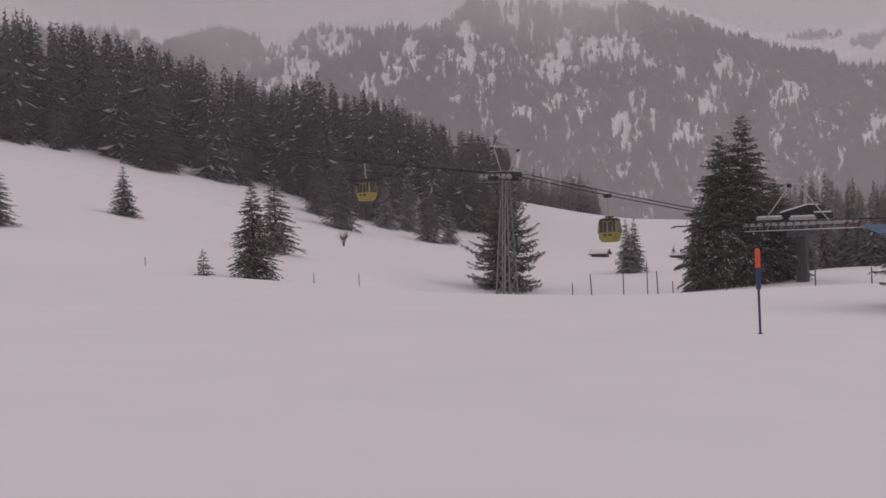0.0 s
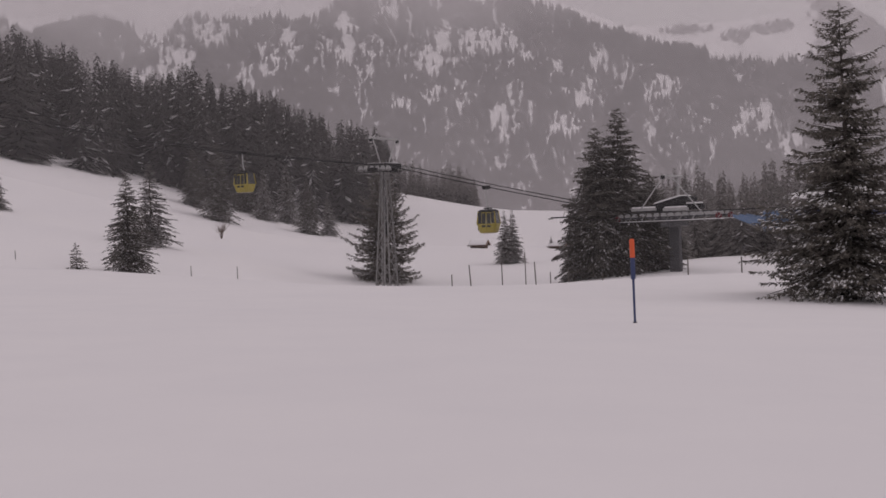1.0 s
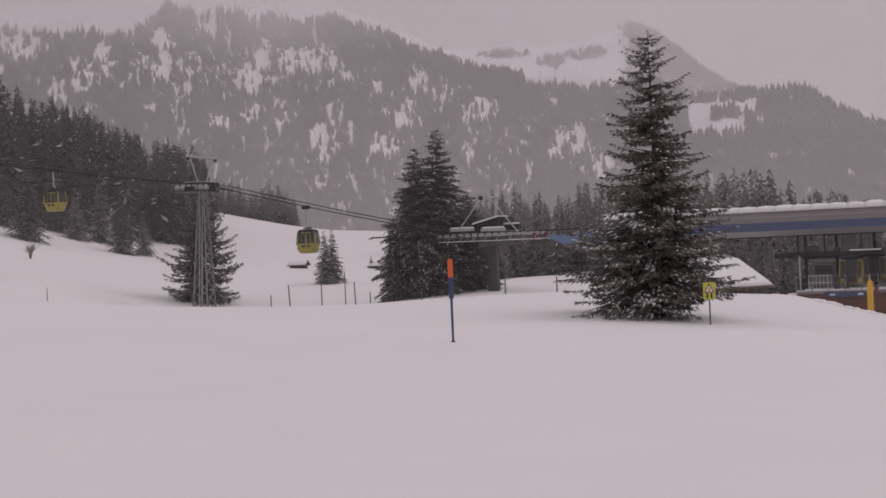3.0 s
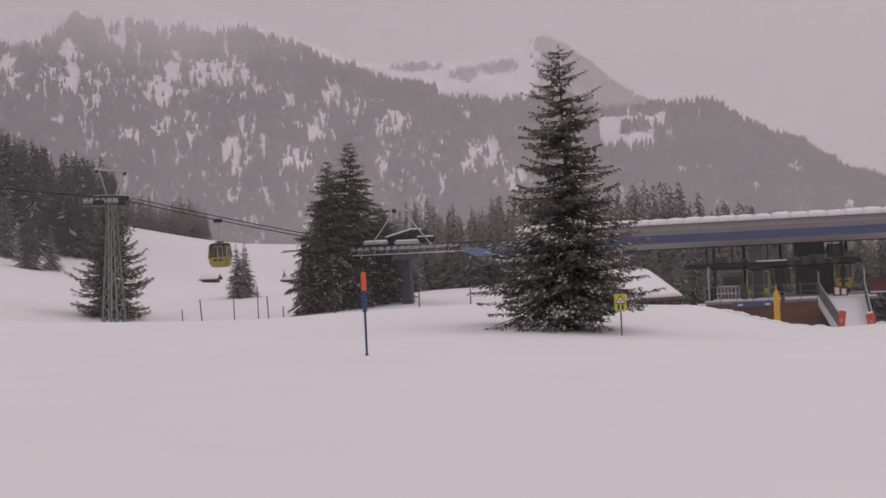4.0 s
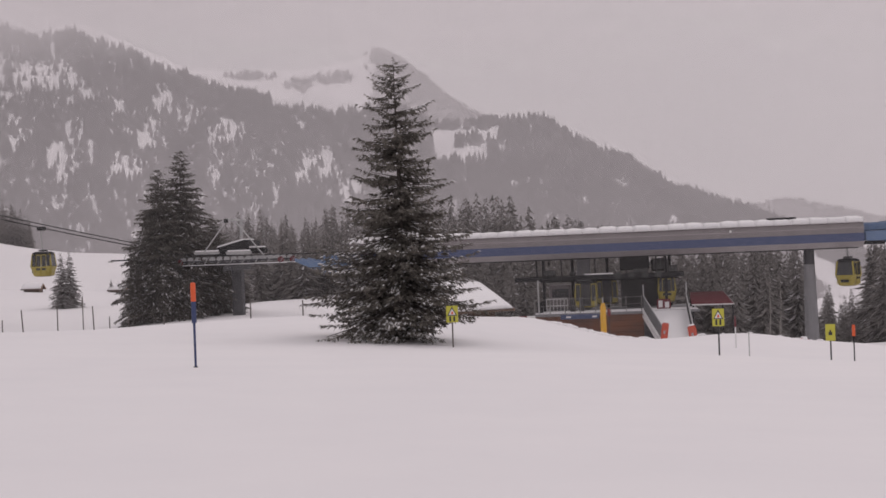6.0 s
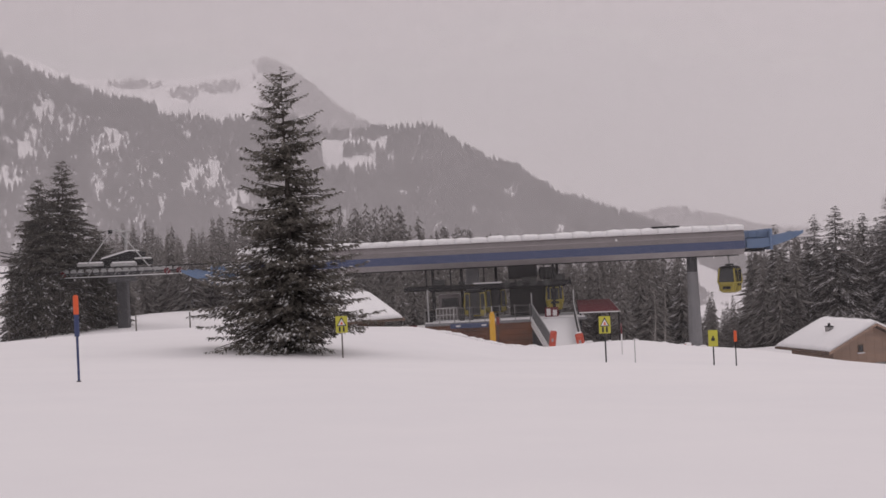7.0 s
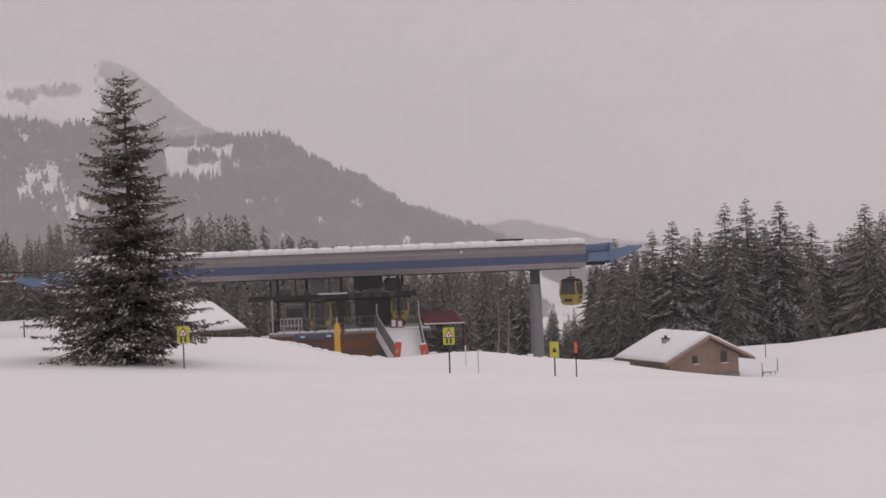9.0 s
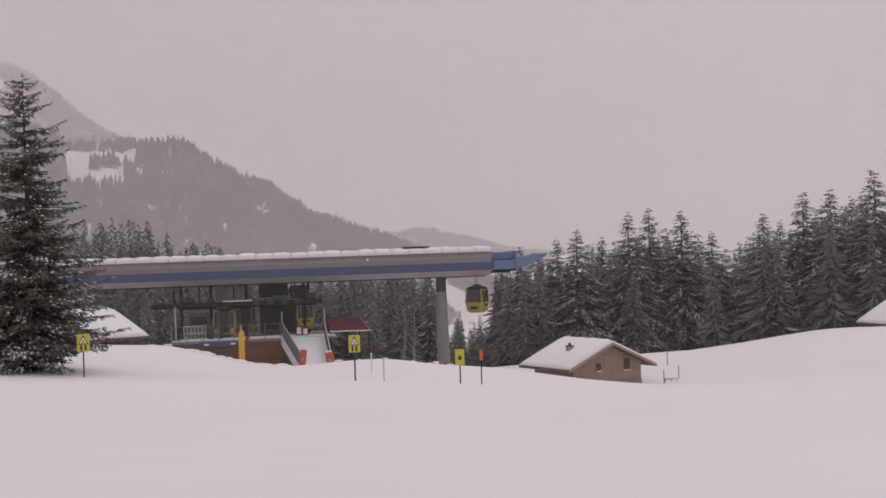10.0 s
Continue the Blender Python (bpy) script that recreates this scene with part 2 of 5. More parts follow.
def forest_cones(name, label, height, count, size, keep, mat, seed, span, low=0.0):
    """A far wood: small ragged firs, two stacked skirts each, in one mesh."""
    rng = random.Random(seed)
    v, f = [], []
    made = 0
    while made < count:
        a, s = rng.uniform(*span), low + (1 - low) * rng.random() ** 0.9
        if not keep(a, s, rng):
            continue
        made += 1
        r, z = height(a, s)
        x, y = r * math.sin(radians(a)), r * math.cos(radians(a))
        h = size * rng.uniform(0.55, 1.25)
        w = h * rng.uniform(0.19, 0.31)
        for lo, hi, k in ((0.02, 0.72, 1.0), (0.42, 1.0, 0.62)):
            o, t0 = len(v), rng.random() * 6
            for j in range(4):
                t = t0 + j * 1.5708
                q = w * k * rng.uniform(0.65, 1.25)
                v.append((x + q * math.cos(t), y + q * math.sin(t), z + h * (lo + rng.uniform(-0.06, 0.06))))
            v.append((x, y, z + h * hi))
            f += [(o + j, o + (j + 1) % 4, o + 4) for j in range(4)]
    m_ = bpy.data.meshes.new(name)
    m_.from_pydata(v, [], f)
    m_.materials.append(mat)
    return tagged(new(name, m_), label, "forest", kind="stuff")


def rise_of(height, a, s):
    r, z = height(a, s)
    return math.degrees(math.atan2(z - EYE, r))


# clearings on the mountainside: bearing, rise, width and height in degrees
HIGH_CLEARINGS = [(1.5, 9.1, 0.7, 1.1), (0.5, 8.0, 0.7, 0.8), (1.4, 7.9, 0.8, 1.0), (2.5, 7.3, 0.35, 1.3), (3.4, 9.6, 1.0, 1.1), (4.3, 9.2, 0.35, 1.0), (5.6, 10.0, 1.0, 0.8), (5.8, 8.4, 0.8, 1.1), (6.9, 8.2, 1.0, 1.0), (8.4, 8.1, 1.8, 1.0), (5.1, 7.2, 1.0, 1.1),
                  (12.8, 6.8, 1.0, 1.5), (14.2, 6.5, 0.7, 0.5), (10.8, 6.6, 0.4, 1.0), (-6.0, 7.5, 1.3, 1.9), (-4.4, 8.8, 1.6, 1.1), (-3.1, 6.9, 0.7, 1.3), (-2.0, 7.6, 1.1, 1.2), (-1.0, 8.3, 0.8, 1.2), (-7.0, 8.6, 1.1, 0.8)]
LOW_CLEARINGS = [(0.8, 6.3, 0.5, 0.8), (5.2, 5.6, 0.8, 1.0), (6.6, 5.9, 1.0, 1.1), (3.8, 5.4, 1.1, 0.7), (8.9, 5.8, 0.7, 1.5), (8.1, 4.5, 0.8, 1.5), (10.9, 4.3, 1.5, 1.0), (11.8, 4.8, 0.5, 1.5), (15.6, 5.7, 1.3, 1.0), (18.7, 3.9, 0.9, 1.3), (9.5, 2.7, 0.35, 0.5), (14.7, 3.7, 0.7, 0.9), (8.8, 1.6, 0.7, 0.35),
                 (19.6, 4.0, 0.6, 1.4), (20.7, 2.75, 1.2, 1.1), (32.9, 2.8, 0.5, 0.8), (31.2, 1.8, 0.25, 0.8), (32.5, 1.7, 0.4, 0.5), (33.2, 0.9, 0.35, 0.5), (35.1, 1.0, 0.5, 0.5)]
STRIPS = [(16.6, 7.95, 1.9, 0.4), (18.7, 7.55, 1.1, 0.55), (20.0, 7.8, 1.8, 0.45)]     # hedges of firs on the upper snowfield
TREE_LINE = ridge([(-11, 9.3), (-9.4, 9.25), (-8, 8.95), (-6.8, 8.45), (-5.2, 9.4), (-3.2, 9.1), (-1.7, 9.2), (-0.2, 9.0), (1.4, 9.9), (3, 12)])


def inside(a, e, spots, rag):
    """How deep a place lies in the nearest of the ragged ovals: below 1 is inside."""
    return min(((a - ca) * 2 / w) ** 2 + ((e - ce) * 2 / h) ** 2 for ca, ce, w, h in spots) + rag


def wooded_a(a, s, rng):
    e = rise_of(slope_a, a, s)
    streak = noise.noise((a * 3.4, e * 1.1, 4.1)) + 0.5 * noise.noise((a * 8, e * 3.0, 8.8))
    grove = noise.noise((a * 0.7, e * 0.9, 1.3))
    if e > float(TREE_LINE(a)):
        return False
    if 17.4 < a < 22.7 and e > 6.1 + 0.25 * streak + 0.12 * abs(a - 20.3):
        return False
    if abs(a - 25.95) < 1.5 + 0.3 * streak and abs(e - 4.55) < 0.75 + 0.2 * streak:
        return abs(a - 26.1) < 0.6 and 4.5 < e < 4.95 + 0.2 * streak and rng.random() < 0.5 or abs(a - 27.2) < 0.25 and e < 4.7
    if 40.2 < a < 43 and abs(e + 1.2 + (a - 40.5) * 0.75) < 0.75:
        return False
    if -11 < a < 36 and inside(a, e + 0.2, HIGH_CLEARINGS if e > 6.2 else LOW_CLEARINGS, 1.7 * streak) < 1.35:
        return rng.random() < 0.13
    if a < 21 and e > 2.0 and streak + 0.9 * grove > 0.50:
        return rng.random() < 0.28
    return True


def wooded_b(a, s, rng):
    e = rise_of(slope_b, a, s)
    rag = noise.noise((a * 2.0, e * 3.0, 2.2))
    if a > 30:
        return rng.random() < 0.4
    if a > 21.9 + 1.6 * rag + 0.6 * noise.noise((a * 6, e * 6, 1.7)) + 0.5 * (8.2 - e):
        return rng.random() < 0.9
    return a > 13 and inside(a, e + 0.1, STRIPS, 0.7 * rag + 1.5 * noise.noise((a * 6, e * 5, 3.1))) < 1 and rng.random() < 0.8


forest_cones("far_forest", "mist greyed conifer forest on the mountainside", slope_a, 54000, 10.8, wooded_a, FOREST_HAZY, 5, (-22, 45))
forest_cones("upper_forest", "conifers high on the snowy mountain, rimed and toned with haze", slope_b, 13000, 10, wooded_b, FOREST_HAZY, 6, (12, 46), 0.6)

# ---------------------------------------------------------------- mist and low cloud: haze put in as thin pale curtains between the hills


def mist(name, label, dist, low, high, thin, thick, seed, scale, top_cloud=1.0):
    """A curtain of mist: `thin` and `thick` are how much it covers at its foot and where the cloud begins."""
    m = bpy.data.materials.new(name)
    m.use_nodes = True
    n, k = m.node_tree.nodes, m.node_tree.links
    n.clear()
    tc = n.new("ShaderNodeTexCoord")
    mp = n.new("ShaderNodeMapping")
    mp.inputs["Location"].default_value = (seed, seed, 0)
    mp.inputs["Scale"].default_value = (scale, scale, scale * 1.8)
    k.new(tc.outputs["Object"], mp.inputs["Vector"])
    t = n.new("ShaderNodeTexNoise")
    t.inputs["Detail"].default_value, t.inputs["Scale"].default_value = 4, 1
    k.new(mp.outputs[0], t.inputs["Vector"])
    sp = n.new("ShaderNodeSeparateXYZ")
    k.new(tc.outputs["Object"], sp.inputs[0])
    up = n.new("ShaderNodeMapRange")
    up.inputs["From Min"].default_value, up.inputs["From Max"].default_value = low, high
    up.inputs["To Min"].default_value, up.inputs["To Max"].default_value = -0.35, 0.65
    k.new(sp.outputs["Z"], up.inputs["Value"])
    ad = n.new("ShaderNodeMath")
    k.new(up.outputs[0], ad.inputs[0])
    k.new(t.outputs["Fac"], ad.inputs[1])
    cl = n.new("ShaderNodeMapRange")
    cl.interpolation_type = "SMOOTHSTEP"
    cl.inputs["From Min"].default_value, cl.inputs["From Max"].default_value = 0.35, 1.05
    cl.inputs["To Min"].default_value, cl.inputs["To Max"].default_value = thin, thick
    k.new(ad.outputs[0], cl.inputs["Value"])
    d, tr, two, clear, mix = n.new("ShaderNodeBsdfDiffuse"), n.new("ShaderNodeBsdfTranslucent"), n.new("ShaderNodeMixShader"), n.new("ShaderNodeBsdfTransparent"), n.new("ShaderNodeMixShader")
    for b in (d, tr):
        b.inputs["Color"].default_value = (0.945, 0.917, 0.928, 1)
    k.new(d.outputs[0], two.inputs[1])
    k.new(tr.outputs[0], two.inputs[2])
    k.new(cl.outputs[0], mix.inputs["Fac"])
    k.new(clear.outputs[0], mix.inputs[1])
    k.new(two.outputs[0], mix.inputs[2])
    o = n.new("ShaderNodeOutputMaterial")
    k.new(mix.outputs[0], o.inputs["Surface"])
    s = Shape()
    turns_c = [radians(a) for a in range(-40, 81, 3)]
    s.v = [(dist * math.sin(a), dist * math.cos(a), z) for a in turns_c for z in (-70, dist * 0.3)]
    s.f = [(2 * i, 2 * i + 2, 2 * i + 3, 2 * i + 1) for i in range(len(turns_c) - 1)]
    s.mi = [0] * len(s.f)
    return tagged(new(name, s.mesh(name, m)), label, "mist", kind="structure")


# An even pale sheet: near haze added to lift the dark tones behind it
mist("backdrop_snow_haze", "faint haze sheet for fine snowfall, lifting the tones behind", 78, 4, 60, 0.034, 0.034, 8, 0.01)
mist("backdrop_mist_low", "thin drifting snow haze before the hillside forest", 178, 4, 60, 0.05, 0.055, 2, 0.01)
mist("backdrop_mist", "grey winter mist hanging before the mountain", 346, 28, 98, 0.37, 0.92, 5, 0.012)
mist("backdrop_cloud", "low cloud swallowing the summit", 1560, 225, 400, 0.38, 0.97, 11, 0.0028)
# ---------------------------------------------------------------- spruces


def spruce_meshes(name, h, spread, seed, whorls, per, sprig, profile, snowy, droop=0.35, skirt=0.03, gaps=0.1, fan=2, load_mat=None, needle_mat=None, open_top=0.0, low_snow=0.0, plate=0.16, lopsided=None, uplift=0.55, loose=0.11, vary=0.62, arch=0.0, toss=0.1, tip_least=0.42):
    """Trunk, needles and snow of one spruce. Boughs stand in whorls; each is a bent spine with side twigs, and some twigs bear snow."""
    rng = np.random.default_rng(seed)
    trunk = Shape()
    lean = rng.normal(0, 0.004, 2)
    prev = None
    n = 9
    for i in range(n + 1):
        t = i / n
        c = Vector((lean[0] * h * t, lean[1] * h * t, h * t * 0.985 - 0.3 * (1 - t)))
        if prev:
            trunk.rod(prev[0], c, prev[1], h * 0.014 * (1 - t) + 0.008, 8)
        prev = (c, h * 0.014 * (1 - t) + 0.008)
    tw, sn = [], []
    for w in range(whorls):
        u = skirt + (0.985 - skirt) * (max(0, w + rng.uniform(-0.3, 0.3)) / whorls) ** 0.92
        u = min(max(u, skirt), 0.985)
        reach = spread * profile(u)
        k = max(3, int(per * (0.5 + 0.6 * (1 - u))))
        a0 = rng.uniform(0, 6.28)
        for j in range(k):
            if rng.random() < gaps + (open_top if u > 0.45 else 0.0):
                continue
            a = a0 + 6.283 * j / k + rng.normal(0, 0.25)
            L = reach * rng.uniform(vary, 1.12) * (1 if lopsided is None else 1 + lopsided[1] * math.cos(a - lopsided[0]))
            if L < 0.08:
                L = 0.08
            dirx, diry = math.cos(a), math.sin(a)
            rise0 = rng.normal(0.05, toss) + uplift * max(0, u - 0.55)
            dr = droop * (1.15 - u) * rng.uniform(0.6, 1.3)
            m = max(3, int(L / sprig * (2.0 + 4.5 * plate * min(L, 3.0))))
            z0 = u * h + rng.normal(0, loose * h / 10)
            if L > 0.5:
                e = Vector((dirx * L * 0.75, diry * L * 0.75, z0 + L * 0.75 * rise0 - dr * L * 0.6))
                trunk.rod((lean[0] * h * u, lean[1] * h * u, z0), e, 0.012 * h / 10 + 0.006 * L, 0.006, 4)
            load = rng.random()
            tip = tip_least + (1 - tip_least) * min(1.0, reach / (0.5 * spread * profile(0.12)))
            for q in range(m):
                v = (q + rng.uniform(0.2, 1)) / m
                if v < 0.18 and L > 0.8 and rng.random() < 0.5:
                    continue
                d = v * L
                aside = rng.uniform(-1, 1) * plate * (1.25 - 0.9 * u) * L * min(1.0, v / 0.25) * (1.05 - v) ** 0.6 * 1.5
                px, py, pz = dirx * d - diry * aside, diry * d + dirx * aside, z0 + d * rise0 - dr * L * v ** 1.6 + 0.10 * L * max(0, v - 0.75) - 0.22 * abs(aside) + arch * L * (1.3 * v * v - v)
                size = sprig * rng.uniform(0.7, 1.35) * (1.1 - 0.45 * v) * tip
                for side in range(fan):
                    sa = a + (1 if side % 2 else -1) * rng.uniform(0.15, 0.95) * (1 - 0.4 * v)
                    if side >= 2:
                        sa = a + rng.uniform(-1.4, 1.4)
                    down = rng.uniform(-0.8, 0.15 + 0.6 * arch) - (0.35 if side >= 2 else 0)
                    tx, ty, tz = px + math.cos(sa) * size, py + math.sin(sa) * size, pz + down * size
                    nx, ny = -math.sin(sa) * size * 0.16, math.cos(sa) * size * 0.16
                    mx, my, mz = px + (tx - px) * 0.45, py + (ty - py) * 0.45, pz + (tz - pz) * 0.35
                    tilt = rng.uniform(-0.12, 0.12) * size
                    tw.append(((px, py, pz), (mx + nx, my + ny, mz - 0.05 * size + tilt), (tx, ty, tz), (mx - nx, my - ny, mz - 0.05 * size - tilt), (mx, my, mz + 0.12 * size)))
                low_ = 1 + low_snow * (1 if u < 0.42 else -0.75)
                if rng.random() < snowy * (0.3 + 2.6 * load * load) * (0.5 + 0.7 * v) * low_:
                    # a strip of snow along the bough
                    ln, wd = size * rng.uniform(0.7, 1.5), size * rng.uniform(0.10, 0.24) * (1 + 0.5 * low_snow)
                    g = 0.16 * size
                    sa = a + rng.normal(0, 0.35)
                    cx_, cy_ = math.cos(sa), math.sin(sa)
                    fall = rise0 - dr * 1.6 * v ** 0.6 + rng.uniform(-0.25, 0.05)
                    ex, ey, ez = px + cx_ * ln, py + cy_ * ln, pz + g + fall * ln
                    hx, hy, hz_ = px + cx_ * ln * 0.5, py + cy_ * ln * 0.5, pz + g + fall * ln * 0.45
                    sn.append(((px, py, pz + g), (hx - cy_ * wd, hy + cx_ * wd, hz_ - wd * 0.3), (ex, ey, ez), (hx + cy_ * wd, hy - cx_ * wd, hz_ - wd * 0.3), (hx, hy, hz_ + wd * 0.5)))

    def cloud(quints, nm, mat):
        arr = np.array(quints).reshape(-1, 3)
        cnt = len(quints)
        tri = np.array([(0, 1, 4), (1, 2, 4), (2, 3, 4), (3, 0, 4)])
        fc = (np.arange(cnt)[:, None, None] * 5 + tri[None]).reshape(-1, 3)
        m_ = bpy.data.meshes.new(nm)
        m_.from_pydata(arr.tolist(), [], fc.tolist())
        m_.materials.append(mat)
        return m_

    return trunk.mesh("trunk", BARK), cloud(tw, "crown", needle_mat or NEEDLES), cloud(sn, "snow_load", load_mat or SNOW_TWIG)


def spruce(m, meshes, label, group="", name="spruce_tree", category="tree"):
    t = thing(name, m, label, category, group)
    part("trunk", meshes[0], None, t)
    part("crown", meshes[1], None, t)
    tagged(part("snow_load", meshes[2], None, t, "snow lying on the boughs"), kind="stuff")
    return t


def cone(u):
    return (1 - u) ** 0.85 * (0.55 + 0.45 * min(1, u / 0.07))


def broad_cone(u):
    return (1 - u) ** 0.75 * (0.62 + 0.38 * min(1, u / 0.09)) * (1 + 0.10 * math.sin(u * 27 + 1))


def slim_top(u):
    """Broad below, waisted at half height, thin and open above."""
    return float(np.interp(u, (0, 0.035, 0.12, 0.21, 0.325, 0.5, 0.6, 0.66, 0.77, 0.93, 1), (1.1, 1.9, 3.3, 3.15, 2.7, 1.95, 1.85, 1.75, 1.4, 0.72, 0.06)))


def broad(u):
    """Full almost to half height, then drawn in to a spire."""
    return float(np.interp(u, (0, 0.08, 0.3, 0.55, 0.8, 1), (0.6, 0.82, 0.86, 0.68, 0.36, 0.02)))


def column(u):
    return ((1 - u) ** 0.82 + 0.004) * (0.8 + 0.2 * min(1, u / 0.1)) * (1 + 0.07 * math.sin(u * 31))


p = on_snow(23.0, 51)
TALL = spruce_meshes("tall", 11.4, 1.18, 11, 56, 12, 0.23, slim_top, 0.18, droop=0.28, skirt=0.03, gaps=0.08, fan=3, open_top=0.24, low_snow=0.85, plate=0.15, lopsided=(radians(157), 0.14), uplift=0.45, loose=0.15, vary=0.42, arch=0.22, toss=0.10)
spruce(pose(*p, 0, -0.6, 0), TALL, "tall solitary spruce with snow on its lower boughs, open thin crown", name="spruce_tree")
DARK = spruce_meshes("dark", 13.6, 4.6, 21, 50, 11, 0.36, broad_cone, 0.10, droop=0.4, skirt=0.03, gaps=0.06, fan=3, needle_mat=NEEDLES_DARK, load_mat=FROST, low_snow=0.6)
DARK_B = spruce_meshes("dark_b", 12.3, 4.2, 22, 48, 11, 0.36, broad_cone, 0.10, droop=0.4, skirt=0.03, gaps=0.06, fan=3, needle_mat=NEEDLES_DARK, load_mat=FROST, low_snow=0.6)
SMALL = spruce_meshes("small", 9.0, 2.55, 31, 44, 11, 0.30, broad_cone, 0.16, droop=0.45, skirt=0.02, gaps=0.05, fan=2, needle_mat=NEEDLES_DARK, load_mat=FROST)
SMALL_B = spruce_meshes("small_b", 9.0, 2.5, 32, 36, 10, 0.34, cone, 0.40, droop=0.5, skirt=0.03, gaps=0.12, fan=2, load_mat=FROST, needle_mat=NEEDLES_RIME_HAZE)
PALE = spruce_meshes("pale", 9.0, 2.4, 36, 38, 10, 0.32, cone, 0.95, droop=0.4, skirt=0.03, gaps=0.1, fan=2, load_mat=FROST, needle_mat=NEEDLES_RIME_HAZE)
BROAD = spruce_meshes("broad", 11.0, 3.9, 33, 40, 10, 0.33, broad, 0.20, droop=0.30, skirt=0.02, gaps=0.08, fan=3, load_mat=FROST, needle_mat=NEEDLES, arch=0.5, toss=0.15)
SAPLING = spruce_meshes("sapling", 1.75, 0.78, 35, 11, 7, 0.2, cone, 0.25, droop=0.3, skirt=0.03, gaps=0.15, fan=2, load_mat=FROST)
LARGE = [spruce_meshes("large", 18.0, 4.6, 41 + i, 58, 10, 0.58, column, 0.55, droop=0.55, skirt=0.03, gaps=0.03, fan=2, load_mat=SNOW_BOUGH, needle_mat=NEEDLES_RIME_HAZE, plate=0.09, uplift=-0.25, loose=0.16, vary=0.72, tip_least=0.36, low_snow=0.25) for i in range(3)]


LARGE_BACK = spruce_meshes("large_back", 18.0, 4.6, 47, 46, 9, 0.72, column, 0.5, droop=0.55, skirt=0.2, gaps=0.03, fan=2, load_mat=SNOW_BOUGH, needle_mat=NEEDLES_RIME_HAZE, plate=0.08, uplift=-0.25, loose=0.16, vary=0.72, tip_least=0.36)


def grow(bearing, dist, h, meshes, made_h, label, group="", turn=0.0, wide=1.0, sink=0.1):
    q = on_snow(bearing, dist, sink)
    k = h / made_h
    return spruce(pose(*q, 0, 0, turn) @ Matrix.Diagonal((k * wide, k * wide, k, 1)), meshes, label, group)


grow(13.3, 105, 13.8, DARK, 13.6, "dark double topped spruce standing beside the lift mast", wide=1.1)
grow(12.3, 104, 12.4, DARK_B, 12.3, "dark spruce grown close against its taller neighbour", turn=70)
grow(11.2, 103, 7.2, SMALL, 9.0, "slender young spruce beside the dark pair", wide=0.8)
grow(14.6, 108, 8.5, DARK_B, 12.3, "bushy dark spruce behind the lift mast", turn=200, wide=1.2)
grow(2.75, 122, 11.8, BROAD, 11.0, "broad spruce with snow on its boughs behind the lattice tower", wide=1.0)
grow(-8.4, 95, 7.6, SMALL, 9.0, "dark spruce on the edge of the meadow", turn=40, wide=1.1)
grow(-7.4, 112, 7.0, SMALL_B, 9.0, "spruce standing behind another on the meadow", turn=100, wide=1.3)
grow(-13.9, 150, 6.0, SMALL_B, 9.0, "small lone spruce on the snowy hillside", turn=10, wide=1.35)
grow(-10.6, 80, 1.8, SAPLING, 1.75, "sapling spruce poking out of the snow", turn=50)
grow(-19.2, 110, 5.6, SMALL_B, 9.0, "lone spruce with drooping snowy boughs", turn=120, wide=1.3)
grow(8.14, 140, 6.0, PALE, 9.0, "pale frosted young spruce on the flat", turn=20, wide=1.0)
grow(8.50, 141, 6.1, PALE, 9.0, "pale frosted young spruce on the flat", turn=150, wide=1.05)
grow(6.75, 172, 1.3, SMALL_B, 9.0, "tiny spruce beside the buried hut", turn=150)
grow(10.2, 176, 1.9, SMALL_B, 9.0, "tiny dark spruce beside the far hut", turn=15)
for i, (b, d, h) in enumerate([(-4.5, 184, 11.4), (-2.5, 200, 8.2), (-0.6, 193, 8.4), (0.3, 196, 6.6), (-5.5, 194, 9.0), (-1.5, 204, 9.4), (-3.4, 204, 9.5)]):
    grow(b, d, h, (SMALL, SMALL_B)[i % 2], 9.0, "spruce at the edge of the hillside forest", "forest edge spruces", turn=i * 55, wide=1.1)

# tall spruces behind the lift and the huts: bearing, distance, height
RIGHT = [(44.3, 128, 12.5), (45.9, 126, 12.6), (46.8, 124, 13.2), (47.9, 130, 13.8), (49.1, 126, 15.2), (50.0, 130, 16.2), (51.4, 128, 15.6), (52.7, 134, 14.0), (53.9, 138, 13.2), (54.9, 130, 14.6), (55.6, 136, 15), (56.6, 128, 15.8), (57.7, 127, 15.8), (58.6, 140, 15), (59.5, 126, 17), (61, 128, 18)]
for i, (b, d, h) in enumerate(RIGHT):
    q = on_snow(b, d)
    top = {0: 0.78, 1: 1.03, 2: 1.46, 3: 1.10, 4: 2.06, 5: 2.33, 6: 2.16, 7: 1.12, 8: 0.66, 9: 1.90, 10: 1.5, 11: 2.76, 12: 2.84, 13: 2.4, 14: 3.59}.get(i, 3.4)
    h = EYE + d * math.tan(radians(top)) - q.z
    grow(b, d, h, LARGE[i % 3], 18.0, "tall snow dusted spruce in the row behind the huts", "tall spruces behind the huts", turn=i * 67, wide=1.18 + 0.3 * ((i * 7) % 5) / 5)


